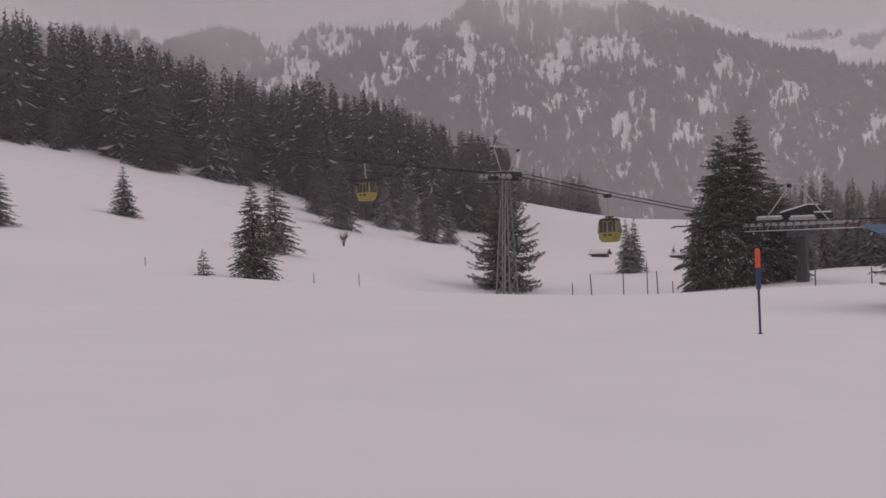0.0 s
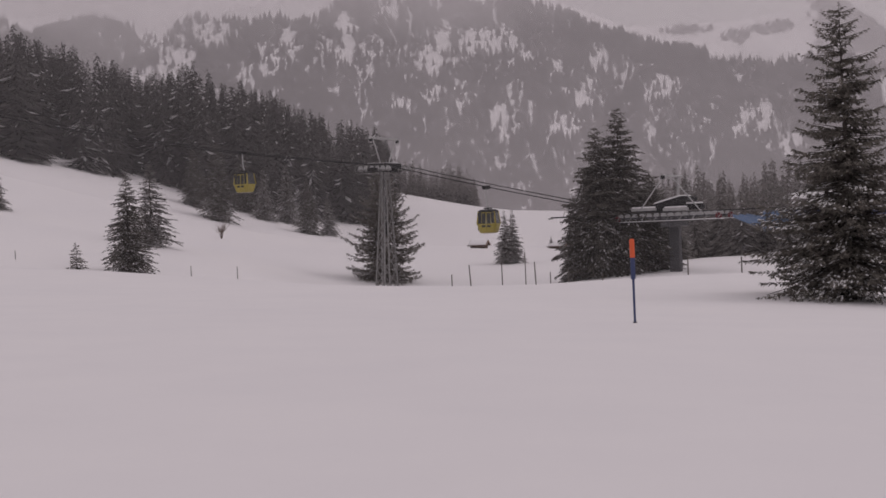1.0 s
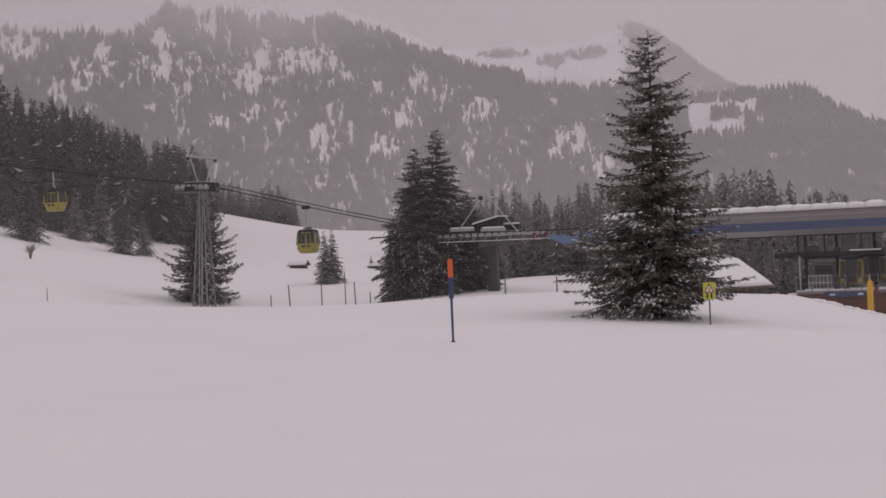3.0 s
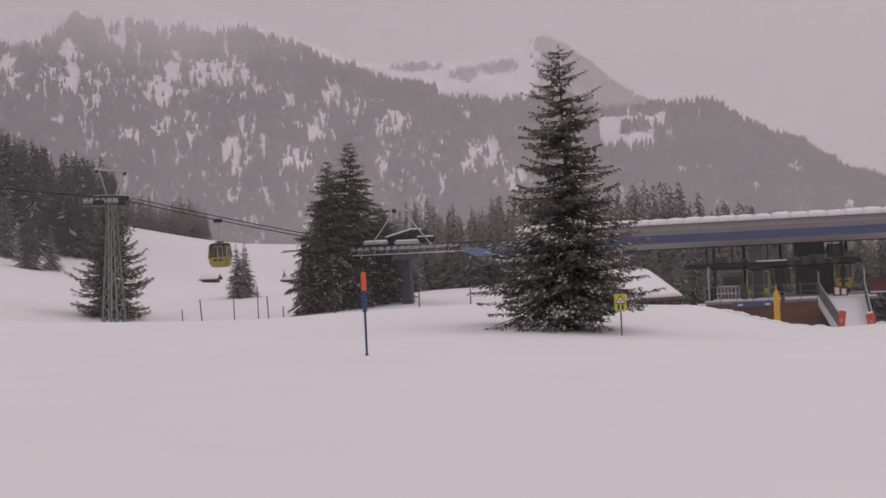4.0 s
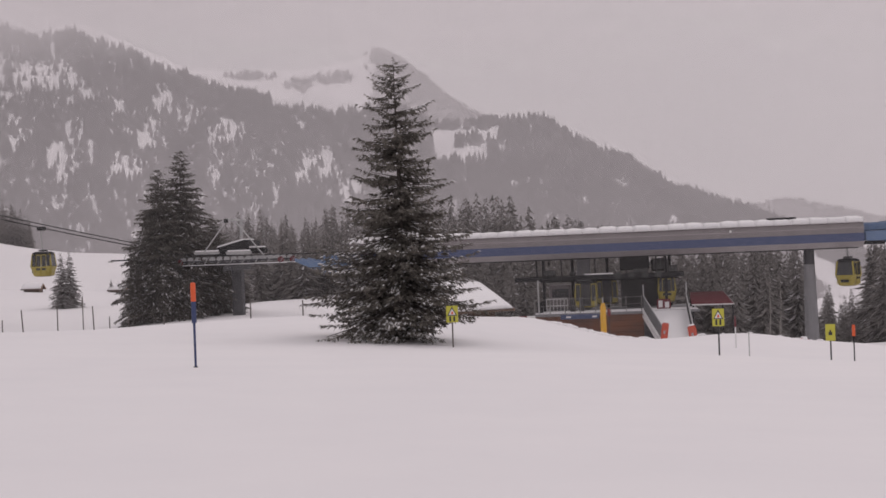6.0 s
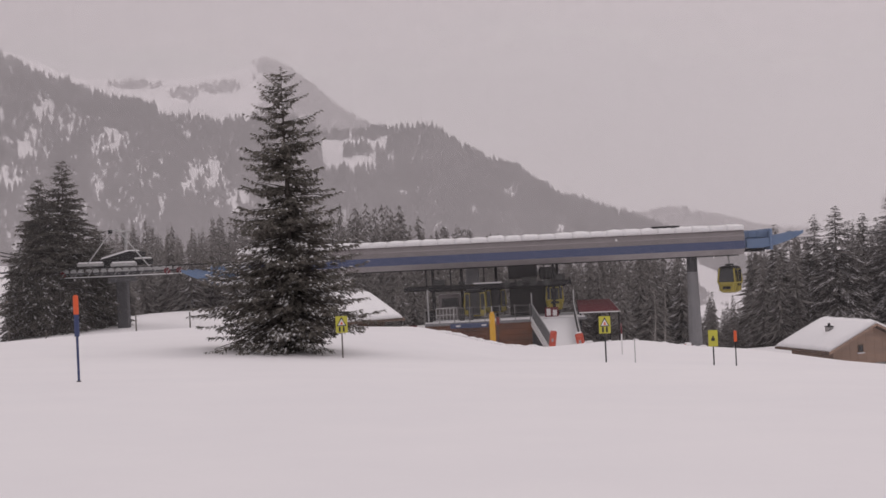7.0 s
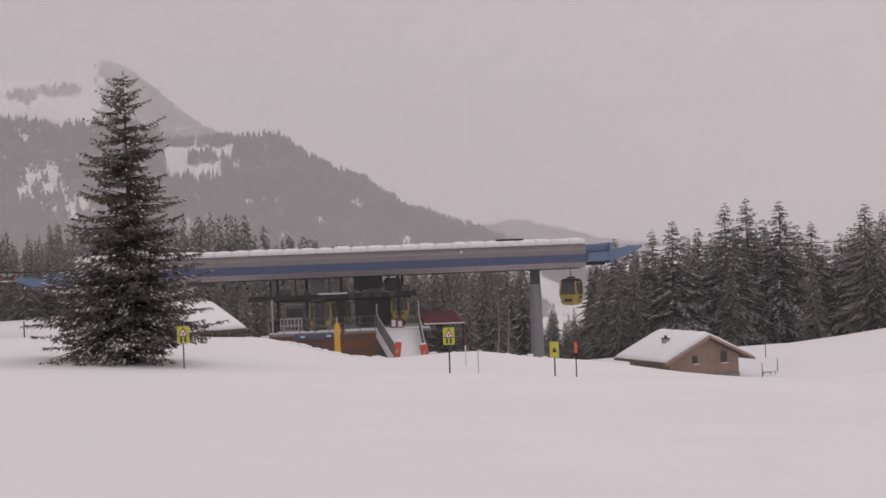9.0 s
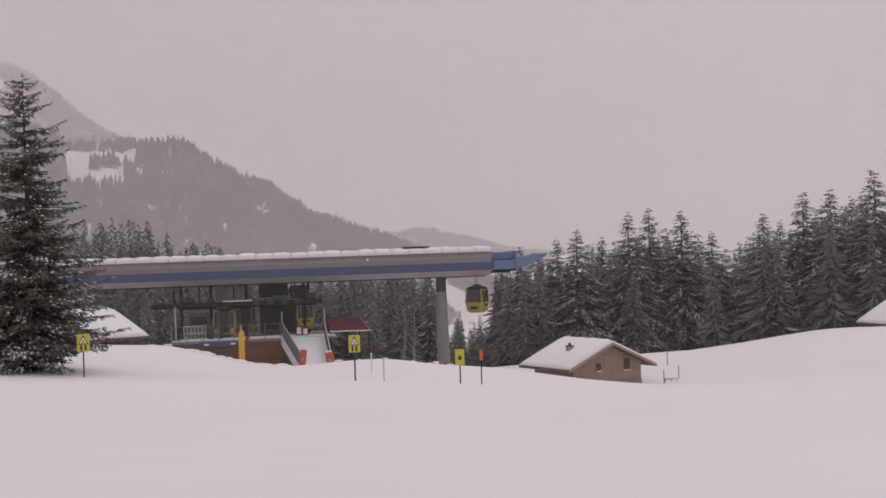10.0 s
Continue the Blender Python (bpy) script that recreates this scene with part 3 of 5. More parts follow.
# a second row stands deeper in the dip: bearing and greatest rise of the top
for i, (b, top) in enumerate([(44.9, 0.8), (47.3, 1.1), (48.5, 1.2), (50.7, 1.7), (52.1, 1.4), (53.3, 0.7), (54.3, 1.2), (55.4, 1.4), (57.2, 2.3), (58.3, 2.4), (59.0, 2.8), (60.3, 3.1)]):
    q = on_snow(b, 148)
    grow(b, 148, EYE + 148 * math.tan(radians(top - 0.35)) - q.z, LARGE_BACK, 18.0, "snow dusted spruce half hidden in the second row", "tall spruces behind the huts", turn=i * 41, wide=1.25)


# ---------------------------------------------------------------- woods of many trees


def wood(name, label, places, seed, mats, rows_w=20):
    """A wood in one mesh: ragged spruces of drooping twigs, some of them snowy."""
    rng = np.random.default_rng(seed)
    kinds = []
    for k in range(5):
        tri, mat = [], []
        for w in range(rows_w):
            u = 0.03 + 0.955 * w / rows_w
            reach = 0.195 * (1 - u) ** 0.82 * rng.uniform(0.75, 1.2) + 0.002
            cnt = int(17 * (1 - u) + 4)
            for j in range(cnt):
                for deep in (rng.choice((1.0, 1.0, 0.6)),):
                    a = 6.283 * j / cnt + rng.normal(0, 0.3)
                    L = reach * deep * rng.uniform(0.6, 1.25)
                    z0 = u + rng.normal(0, 0.012)
                    w_ = (rng.uniform(0.006, 0.013) + 0.011 * (1 - u)) * (0.35 + 0.65 * (1 - u))
                    c, s = math.cos(a), math.sin(a)
                    base = (c * L * 0.1, s * L * 0.1, z0 + 0.01)
                    mid = (c * L * 0.6, s * L * 0.6, z0 - L * 0.12)
                    tip = (c * L, s * L, z0 - L * rng.uniform(0.15, 0.6))
                    l_, r_ = (mid[0] - s * w_, mid[1] + c * w_, mid[2] - 0.012), (mid[0] + s * w_, mid[1] - c * w_, mid[2] - 0.012)
                    tri += [(base, l_, tip), (base, tip, r_)]
                    mat += [1 if rng.random() < (0.0, 0.01, 0.02, 0.05, 0.14)[k] else 0] * 2
        tri.append(((-0.004, 0, 0), (0.004, 0, 0), (0, 0, 0.98)))
        tri.append(((0, -0.004, 0), (0, 0.004, 0), (0, 0, 0.98)))
        mat += [0, 0]
        kinds.append((np.array(tri), np.array(mat)))
    vs, ms = [], []
    for x, y, z, h, wd in places:
        tri, mat = kinds[rng.integers(5)]
        a = rng.uniform(0, 6.28)
        c, s = math.cos(a), math.sin(a)
        q = np.empty_like(tri)
        q[..., 0] = (tri[..., 0] * c - tri[..., 1] * s) * h * wd + x
        q[..., 1] = (tri[..., 0] * s + tri[..., 1] * c) * h * wd + y
        q[..., 2] = tri[..., 2] * h + z
        vs.append(q.reshape(-1, 3))
        ms.append(mat)
    v = np.concatenate(vs)
    mi = np.concatenate(ms)
    m_ = bpy.data.meshes.new(name)
    m_.vertices.add(len(v))
    m_.vertices.foreach_set("co", v.ravel())
    m_.loops.add(len(v))
    m_.loops.foreach_set("vertex_index", np.arange(len(v), dtype=np.int32))
    m_.polygons.add(len(mi))
    m_.polygons.foreach_set("loop_start", np.arange(0, len(v), 3, dtype=np.int32))
    for q in mats:
        m_.materials.append(q)
    m_.polygons.foreach_set("material_index", mi.astype(np.int32))
    m_.update()
    m_.validate()
    return tagged(new(name, m_), label, "forest", kind="stuff")


def scatter(n, bearings, depths, crest, seed, hs, gap, drop=0.32):
    """Places for n trees; crest(bearing) is the rise that their tops stay below."""
    rng = random.Random(seed)
    res, tries = [], 0
    taken = {}
    while len(res) < n and tries < n * 40:
        tries += 1
        b = rng.uniform(*bearings)
        lo, hi = depths(b)
        d = lo + (hi - lo) * rng.random() ** 1.1
        q = spot(b, d)
        key = (int(q.x // gap), int(q.y // gap))
        if key in taken:
            continue
        q.z = ground_at(q.x, q.y) - 0.3
        h = rng.uniform(*hs)
        room = EYE + d * math.tan(radians(float(crest(b)) + 0.15 - (drop + 0.15) * rng.random() ** 0.7)) - q.z
        if room < hs[0] * 0.55:
            continue
        taken[key] = 1
        res.append((q.x, q.y, q.z, min(h, room), rng.uniform(0.85, 1.5)))
    return res


HILL_TOP = ridge([(-35, 12.5), (-18.7, 10.4), (-16.2, 10.05), (-12.9, 9.15), (-10, 8.25), (-7.4, 7.05), (-5.3, 7.5), (-4.3, 7.05), (-1.9, 6.15), (0.6, 5.1), (2.6, 4.4), (4, 3.1)])
wood("hillside_forest", "dense dark spruce forest climbing the snowy hillside", scatter(560, (-27, 3.2), lambda b: (float(np.interp(b, (-20, -12, -9, -3, 3), (192, 196, 202, 209, 214))), 330), HILL_TOP, 3, (11, 27), 3.2, 0.5), 7, (NEEDLES_FAR, FROST), 34)
BLOCK_TOP = ridge([(2, 3.4), (3.7, 3.0), (5.0, 2.6), (5.8, 2.85), (6.5, 2.4), (6.9, 2.1), (7.3, 0.4)])
# Mist is put into this block's colour by its paler needles
wood("forest_block", "sharp edged block of dark conifers behind the snowy rise", scatter(110, (2.0, 7.0), lambda b: (268, 320), BLOCK_TOP, 4, (6, 14), 2.4), 8, (NEEDLES_RIME_HAZE, NEEDLES_FAR))
MID_TOP = ridge([(10, 1.0), (14, 1.5), (15.9, 2.2), (16.6, 2.15), (17.5, 1.45), (18.2, 1.2), (19, 2.05), (19.8, 2.3), (20.5, 2.1), (21.3, 2.35), (25.8, 2.4), (27.1, 2.55), (27.9, 2.4), (28.6, 2.0), (29.8, 1.65), (31.3, 1.3), (32.2, 0.9), (34, 0.4), (36, 0.3), (38, 0.6), (40.2, 0.7), (40.8, -2.3), (42.8, -2.7), (43.2, 0.2), (44, 0.6)])
# The greyer needles here carry the valley's haze as colour
wood("valley_forest", "dark spruce forest in the dip behind the lift station", scatter(390, (14.5, 44), lambda b: (190 - 3.0 * max(0, b - 20), 250 - 2.0 * max(0, b - 20)), MID_TOP, 9, (13, 32), 3.4, 1.25), 10, (NEEDLES_RIME_HAZE, FROST), 34)
LOW_TOP = ridge([(15.2, 0.9), (17, 1.8), (19, 1.9), (21, 0.6), (27, -0.2), (34, -0.2), (40, -0.2), (40.6, -1.8), (42.6, -2.4), (43.2, 0.0), (44.5, 0.4), (46, 0.75), (48.5, 0.9), (50, 1.5), (51.5, 1.2), (53.2, 0.4), (55, 1.3), (57, 1.9), (60, 2.4), (66, 2.8)])
wood("near_wood", "snow dusted spruces crowding behind the lift station", scatter(270, (15.4, 62), lambda b: (120, 160), LOW_TOP, 12, (8, 17), 2.3, 0.8), 13, (NEEDLES_RIME_HAZE, FROST), 36)

# ---------------------------------------------------------------- paints and metals of the lift
BLUE = surface("station_blue", (0.052, 0.075, 0.165), 0.45, other=(0.085, 0.105, 0.195), scale=1.5, amount=0.6)
PALE_BLUE = surface("guide_blue", (0.115, 0.19, 0.33), 0.5, other=(0.16, 0.23, 0.34), scale=2, amount=0.6)
SHEET = surface("grey_sheet_metal", (0.265, 0.24, 0.243), 0.5, 0.1, other=(0.20, 0.18, 0.184), scale=1.2, amount=0.7)
SHEET_LOW = surface("pale_sheet_metal", (0.38, 0.352, 0.358), 0.5, 0.1, other=(0.29, 0.265, 0.27), scale=1.0, amount=0.7)
STEEL = surface("galvanised_steel", (0.46, 0.46, 0.46), 0.55, 0.2, other=(0.30, 0.30, 0.30), scale=3, amount=0.7)
TOWER_STEEL = surface("weathered_tower_steel", (0.26, 0.255, 0.25), 0.6, 0.1, other=(0.17, 0.167, 0.165), scale=3, amount=0.7)
MAST_GREY = surface("mast_grey", (0.072, 0.072, 0.078), 0.7, other=(0.05, 0.05, 0.055), scale=1.5, amount=0.7)
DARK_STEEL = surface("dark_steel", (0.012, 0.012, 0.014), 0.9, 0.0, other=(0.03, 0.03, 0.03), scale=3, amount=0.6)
CONCRETE = surface("column_grey", (0.26, 0.26, 0.27), 0.7, other=(0.19, 0.19, 0.20), scale=1.2, amount=0.7)
YELLOW = surface("cabin_yellow", (0.37, 0.30, 0.045), 0.45, other=(0.27, 0.225, 0.05), scale=2, amount=0.5)
SIGN_YELLOW = surface("sign_yellow", (0.58, 0.55, 0.07), 0.5, other=(0.50, 0.47, 0.08), scale=4, amount=0.4)
PAD_YELLOW = surface("pad_yellow", (0.72, 0.40, 0.03), 0.6, other=(0.60, 0.33, 0.04), scale=4, amount=0.5)
ORANGE = surface("signal_orange", (0.80, 0.13, 0.04), 0.55, other=(0.68, 0.10, 0.04), scale=5, amount=0.4)
PAD_RED = surface("pad_red", (0.58, 0.085, 0.04), 0.6, other=(0.42, 0.07, 0.05), scale=4, amount=0.7)
NAVY = surface("pole_blue", (0.035, 0.055, 0.15), 0.5, other=(0.06, 0.08, 0.16), scale=5, amount=0.5)
RED = surface("tarp_red", (0.17, 0.024, 0.032), 0.7, other=(0.13, 0.03, 0.035), scale=2, amount=0.6)
WHITE = surface("white_paint", (0.78, 0.77, 0.77), 0.5, other=(0.68, 0.67, 0.67), scale=4, amount=0.5)
BLACK = surface("black_paint", (0.03, 0.03, 0.03), 0.5, other=(0.05, 0.05, 0.05), scale=5)
RUST = surface("stained_timber_wall", (0.21, 0.085, 0.045), 0.85, other=(0.085, 0.05, 0.038), scale=1.1, amount=0.9, stretch=(0.4, 1, 1.6))
TIMBER = surface("weathered_timber", (0.45, 0.295, 0.215), 0.85, other=(0.25, 0.19, 0.16), scale=1.3, amount=0.9, bump=0.4, bump_scale=12, stretch=(0.3, 0.3, 3))
TIMBER_DARK = surface("dark_timber", (0.13, 0.085, 0.06), 0.85, other=(0.08, 0.06, 0.05), scale=1.6, amount=0.8, bump=0.3, bump_scale=10)
STONE = surface("rubble_stone", (0.33, 0.31, 0.30), 0.9, other=(0.20, 0.19, 0.185), scale=2.2, amount=0.9, bump=0.6, bump_scale=6)
POST_WOOD = surface("grey_post_wood", (0.12, 0.105, 0.095), 0.9, other=(0.20, 0.18, 0.17), scale=3, amount=0.7)
GLASS = bpy.data.materials.new("dark_window_glass")
GLASS.use_nodes = True
gb = GLASS.node_tree.nodes["Principled BSDF"]
gb.inputs["Base Color"].default_value, gb.inputs["Roughness"].default_value = (0.035, 0.037, 0.04, 1), 0.12

# ---------------------------------------------------------------- gondola station
LINE_TURN, LINE_DIST = 33.0, 96.0
S0 = spot(LINE_TURN, LINE_DIST)
LINE = pose(S0.x, S0.y, 0, 0, 0, -LINE_TURN)      # x along the rope, y away from the meadow


def along(bearing, y=0.0):
    """Place along the rope at which a bearing crosses the line y."""
    return (LINE_DIST + y) * math.tan(radians(bearing - LINE_TURN))


X0, X1 = along(20.6), along(43.0)
station = thing("gondola_station", LINE @ pose(X1, 0, 1, 0, -0.35, 0) @ pose(-X1, 0, -1), "long gondola lift station with grey and blue snow topped roof", "lift station")
part("fascia", Shape().extrude([(0.0, 1.62), (-0.05, 2.0), (0.25, 2.42), (6.0, 2.42), (6.25, 2.0), (6.2, 1.62)], X0, X1), SHEET, station, "grey metal upper fascia")
part("trim", Shape().box(X0, -0.085, 1.99, X1, -0.045, 2.04), SHEET_LOW, station, "pale trim line")
part("blue_band", Shape().extrude([(-0.03, 1.02), (-0.03, 1.62), (6.2, 1.62), (6.2, 1.02)], X0 + 0.01, X1 - 0.01), BLUE, station, "blue painted band")
part("soffit", Shape().extrude([(0.75, 0.60), (-0.03, 1.02), (6.2, 1.02), (5.4, 0.60)], X0, X1), SHEET_LOW, station, "pale slanting soffit panel")
part("underside", Shape().box(X0 + 0.3, 0.9, 0.52, X1 - 0.3, 5.3, 0.60), DARK_STEEL, station, "dark sheet under the roof")
n_seg = 30
for i in range(n_seg):
    a, b = X0 + (X1 - X0) * i / n_seg, X0 + (X1 - X0) * (i + 1) / n_seg
    s = Shape()
    rng = random.Random(i)
    cuts, lump = 4, rng.uniform(-0.02, 0.06)
    rings_s = []
    for c in range(cuts + 1):
        x = a + 0.003 + (b - a - 0.006) * c / cuts
        g = lump + rng.uniform(-0.02, 0.02) - (0.06 if c in (0, cuts) else 0)
        rings_s.append([(x, 0.10, 2.40), (x, 0.02, 2.46), (x, 0.06, 2.68), (x, 0.25, 2.78), (x, 1.2, 2.86 + g), (x, 4.8, 2.86 + g), (x, 6.0, 2.7 + g), (x, 6.2, 2.42)])
    s.loft(rings_s)
    part("snow_slab", smooth(s.mesh("snow_slab", SNOW_ROOF)), None, station, "pillow of roof snow")
part("hatch", Shape().box(along(39.1), 0.8, 2.83, along(40.3), 1.8, 2.98, 0.02), DARK_STEEL, station, "dark roof hatch")
part("roof_lamp", Shape().box(along(37.4), -0.14, 2.02, along(37.4) + 0.16, -0.02, 2.2, 0.03), WHITE, station, "small white lamp")


def rope_guide(sign, x, label, dz=0.0):
    """Curved blue end guides of the roof."""
    g = part("rope_guide", Shape().box(min(x, x + sign * 2.2), 0.7, 1.15, max(x, x + sign * 2.2), 2.2, 1.75, 0.05), PALE_BLUE, station, label, pose(0, 0, dz))
    for y in (0.5, 2.4, 4.6):
        s = Shape()
        rings_g = []
        for i in range(9):
            t = i / 8
            xx = x + sign * (0.2 + 4.2 * t)
            lift_z = 1.05 - 0.22 * math.sin(t * 2.2) + 1.12 * t ** 1.8
            hh = 0.62 + 0.25 * math.sin(t * 3.1) - 0.42 * t
            rings_g.append([(xx, y - 0.09, lift_z), (xx, y + 0.09, lift_z), (xx, y + 0.09, lift_z + hh), (xx, y - 0.09, lift_z + hh)])
        s.loft(rings_g)
        part("guide_arm", s, PALE_BLUE, g)
    part("guide_hood", Shape().box(min(x, x + sign * 1.9), 0.9, 1.78, max(x, x + sign * 1.9), 4.4, 2.3, 0.05), PALE_BLUE, g)
    for k in (0.5, 1.1):
        part("guide_rib", Shape().box(x + sign * k - 0.04, 0.84, 1.74, x + sign * k + 0.04, 4.46, 2.36, 0.01), PALE_BLUE, g)
    part("guide_bracket", Shape().box(x + sign * 2.0 - 0.1, 0.3, 0.85, x + sign * 2.0 + 0.1, 4.9, 2.42, 0.03), PALE_BLUE, g)
    part("guide_block", Shape().box(min(x, x + sign * 1.6), 0.8, 0.75, max(x, x + sign * 1.6), 4.6, 1.0, 0.03), DARK_STEEL, g, "dark rope wheels under the guide")


rope_guide(1, X1, "pale blue curved rope guide")
rope_guide(-1, X0 - 0.05, "pale blue curved rope guide", -0.7)
xp = along(40.7, 2.0)
base_p = LINE @ Vector((xp, 2.0, 0))
gz = ground_at(base_p.x, base_p.y)
part("column", Shape().loft([[(xp + r * math.cos(t * 0.5236), 2.0 + r * math.sin(t * 0.5236), z) for t in range(12)] for r, z in ((0.54, gz - 0.5), (0.41, -0.55))]), CONCRETE, station, "stout tapered grey column")
part("column_head", Shape().loft([[(xp + 0.39 * math.cos(t * 0.5236), 2.0 + 0.39 * math.sin(t * 0.5236), z) for t in range(12)] for z in (-0.55, 0.6)]), MAST_GREY, station, "darker column head")
xm = along(31.0, 3.0)
part("column", Shape().box(xm - 0.5, 2.6, -6.8, xm + 0.5, 3.6, 0.55, 0.06), CONCRETE, station, "stout grey steel column")

# deck, front wall, rails and drive unit below the roof
DECK = -3.35
XA, XB = along(28.7, -2.5), along(33.55, -2.5)
XR = along(36.0, -2.5)
part("platform", Shape().box(XA, -2.5, DECK - 0.18, XR, 5.6, DECK, 0.02), CONCRETE, station, "concrete boarding platform")
part("platform_snow", Shape().box(XA + 0.1, -2.4, DECK, XR - 0.1, 0.4, DECK + 0.05, 0.02), SNOW_ROOF, station, "trampled snow")
for i in range(7):
    z0 = DECK - 0.20 - 0.42 * (i + 1)
    part("wall_plank", Shape().box(XA, -2.48 - 0.015 * (i % 2), z0 + 0.012, XB, -2.36, z0 + 0.42, 0.01), RUST, station, "reddish brown stained plank" if i == 0 else "")
part("back_wall", Shape().box(XA, 5.3, -6.6, XR, 5.6, DECK), CONCRETE, station)
part("banner", Shape().box(along(29.9, -2.6), -2.56, DECK - 0.42, along(31.6, -2.6), -2.53, DECK - 0.08), BLUE, station, "blue banner below the rail")
for b in (30.15, 31.3):
    part("banner_mark", Shape().box(along(b, -2.6), -2.575, DECK - 0.32, along(b, -2.6) + 0.34, -2.562, DECK - 0.2), WHITE, station)
posts_x = [XA + 0.1 + (XB - XA - 0.2) * i / 7 for i in range(8)]
for x in posts_x:
    part("rail_post", Shape().rod((x, -2.42, DECK - 0.1), (x, -2.42, DECK + 1.15), 0.030, n=6), TOWER_STEEL, station)
for z in (0.55, 1.05):
    part("rail", Shape().rod((XA, -2.42, DECK + z), (XB, -2.42, DECK + z), 0.016, n=6), TOWER_STEEL, station)
part("tall_post", Shape().rod((XA + 0.4, -2.3, DECK), (XA + 0.4, -2.3, DECK + 2.5), 0.06, n=8), STEEL, station)
part("drive_beam", Shape().box(along(27.9), 0.4, -1.02, along(35.4), 0.95, -0.68, 0.04), DARK_STEEL, station, "long black conveyor beam")
part("drive_beam", Shape().box(along(28.9), 4.0, -1.25, along(35.2), 4.5, -0.92, 0.04), DARK_STEEL, station, "long black conveyor beam")
part("beam_snow", Shape().box(along(31.0), 0.42, -0.68, along(32.3), 0.93, -0.58, 0.04), SNOW_ROOF, station)
part("drive_housing", Shape().box(along(32.6), 1.2, -0.45, along(33.9), 4.4, 0.55, 0.08), DARK_STEEL, station, "black drive housing")
part("gear_case", Shape().box(along(34.0), 1.6, -0.6, along(34.75), 3.4, 0.35, 0.1), BLACK, station, "black gear case beside the drive")
part("gear_shaft", Shape().rod((along(33.8), 2.4, -0.1), (along(34.1), 2.4, -0.1), 0.16, n=10), STEEL, station)
for i in range(4):
    x = along(32.5) + i * 1.0
    part("drive_wheel", Shape().disc((x, 0.3, -0.78), (0, 1, 0), 0.26, 0.12), BLACK, station)
for b, y in ((29.2, 0.7), (30.4, 4.2), (32.0, 4.4), (34.6, 0.8), (34.85, 4.0)):
    x = along(b)
    part("support", Shape().box(x - 0.11, y - 0.11, DECK, x + 0.11, y + 0.11, 0.55, 0.02), DARK_STEEL, station)
for b in (28.9, 30.0, 31.5, 32.9, 34.2):
    part("hanger", Shape().box(along(b) - 0.05, 0.55, -0.7, along(b) + 0.05, 0.75, 0.58, 0.01), DARK_STEEL, station, "dark hanger bar")
for b, w, h in ((29.2, 0.9, 0.45), (30.35, 0.5, 0.3), (33.2, 1.1, 0.35), (34.7, 0.7, 0.5)):
    part("motor", Shape().box(along(b), 0.5, -0.68, along(b) + w, 1.0, -0.68 + h, 0.05), BLACK, station, "dark conveyor motor")
for i in range(7):
    x = along(29.3, -0.5) + i * 0.26
    part("rack_bar", Shape().rod((x, -0.5, DECK), (x, -0.5, DECK + 1.0), 0.022, n=5), WHITE, station)
for z in (0.5, 1.0):
    part("rack_rail", Shape().rod((along(29.3, -0.5), -0.5, DECK + z), (along(29.3, -0.5) + 1.56, -0.5, DECK + z), 0.025, n=5), WHITE, station, "white ski rack rail")
part("turnstile", Shape().box(along(30.35, -0.8), -1.0, DECK, along(30.35, -0.8) + 0.35, -0.6, DECK + 1.05, 0.04), BLACK, station, "dark ticket gate")
part("turnstile", Shape().box(along(30.75, -0.8), -1.0, DECK, along(30.75, -0.8) + 0.35, -0.6, DECK + 1.05, 0.04), BLACK, station)
part("bin", Shape().rod((along(29.0, -1.2), -1.2, DECK), (along(29.0, -1.2), -1.2, DECK + 0.85), 0.24, 0.27, 10), DARK_STEEL, station, "dark litter bin")
# Black sheet stands in for the roof's shade behind the drive
part("shade_screen", Shape().box(along(32.6), 4.9, DECK, along(34.3), 5.1, -1.0), BLACK, station, "black sheet for the shade under the roof")
part("control_booth", Shape().box(along(29.3), 3.6, DECK, along(30.3), 5.0, DECK + 1.9, 0.05), SHEET, station, "grey control booth")
part("booth_window", Shape().box(along(29.45), 3.56, DECK + 0.95, along(30.2), 3.6, DECK + 1.6), GLASS, station)
part("notice_board", Shape().box(along(34.15, -1), -1.2, DECK + 0.05, along(34.75, -1), -1.12, DECK + 0.75, 0.02), RED, station, "small red and white notice board")
part("notice_sheet", Shape().box(along(34.22, -1), -1.225, DECK + 0.15, along(34.40, -1), -1.205, DECK + 0.65), WHITE, station)
part("notice_sheet", Shape().box(along(34.5, -1), -1.225, DECK + 0.12, along(34.68, -1), -1.205, DECK + 0.55), WHITE, station)

# snowy ramp down to the piste


def ramp_point(bearing, dist, z):
    return LINE.inverted() @ Vector((*spot(bearing, dist).xy, z))


ta, tb = Vector((XB + 0.05, -2.5, DECK)), Vector((along(35.45, -2.5), -2.5, DECK))
qa, qb = spot(34.35, 86.5), spot(35.7, 86.5)
ba, bb = ramp_point(34.35, 86.5, ground_at(qa.x, qa.y) + 0.02), ramp_point(35.7, 86.5, ground_at(qb.x, qb.y) + 0.02)
dn = Vector((0, 0, 0.25))
s = Shape()
s.add([ta - dn, tb - dn, bb - dn, ba - dn, ta, tb, bb, ba], [(0, 1, 2, 3), (7, 6, 5, 4), (0, 4, 5, 1), (1, 5, 6, 2), (2, 6, 7, 3), (3, 7, 4, 0)])
part("ramp", s, SNOW_ROOF, station, "snow covered boarding ramp")


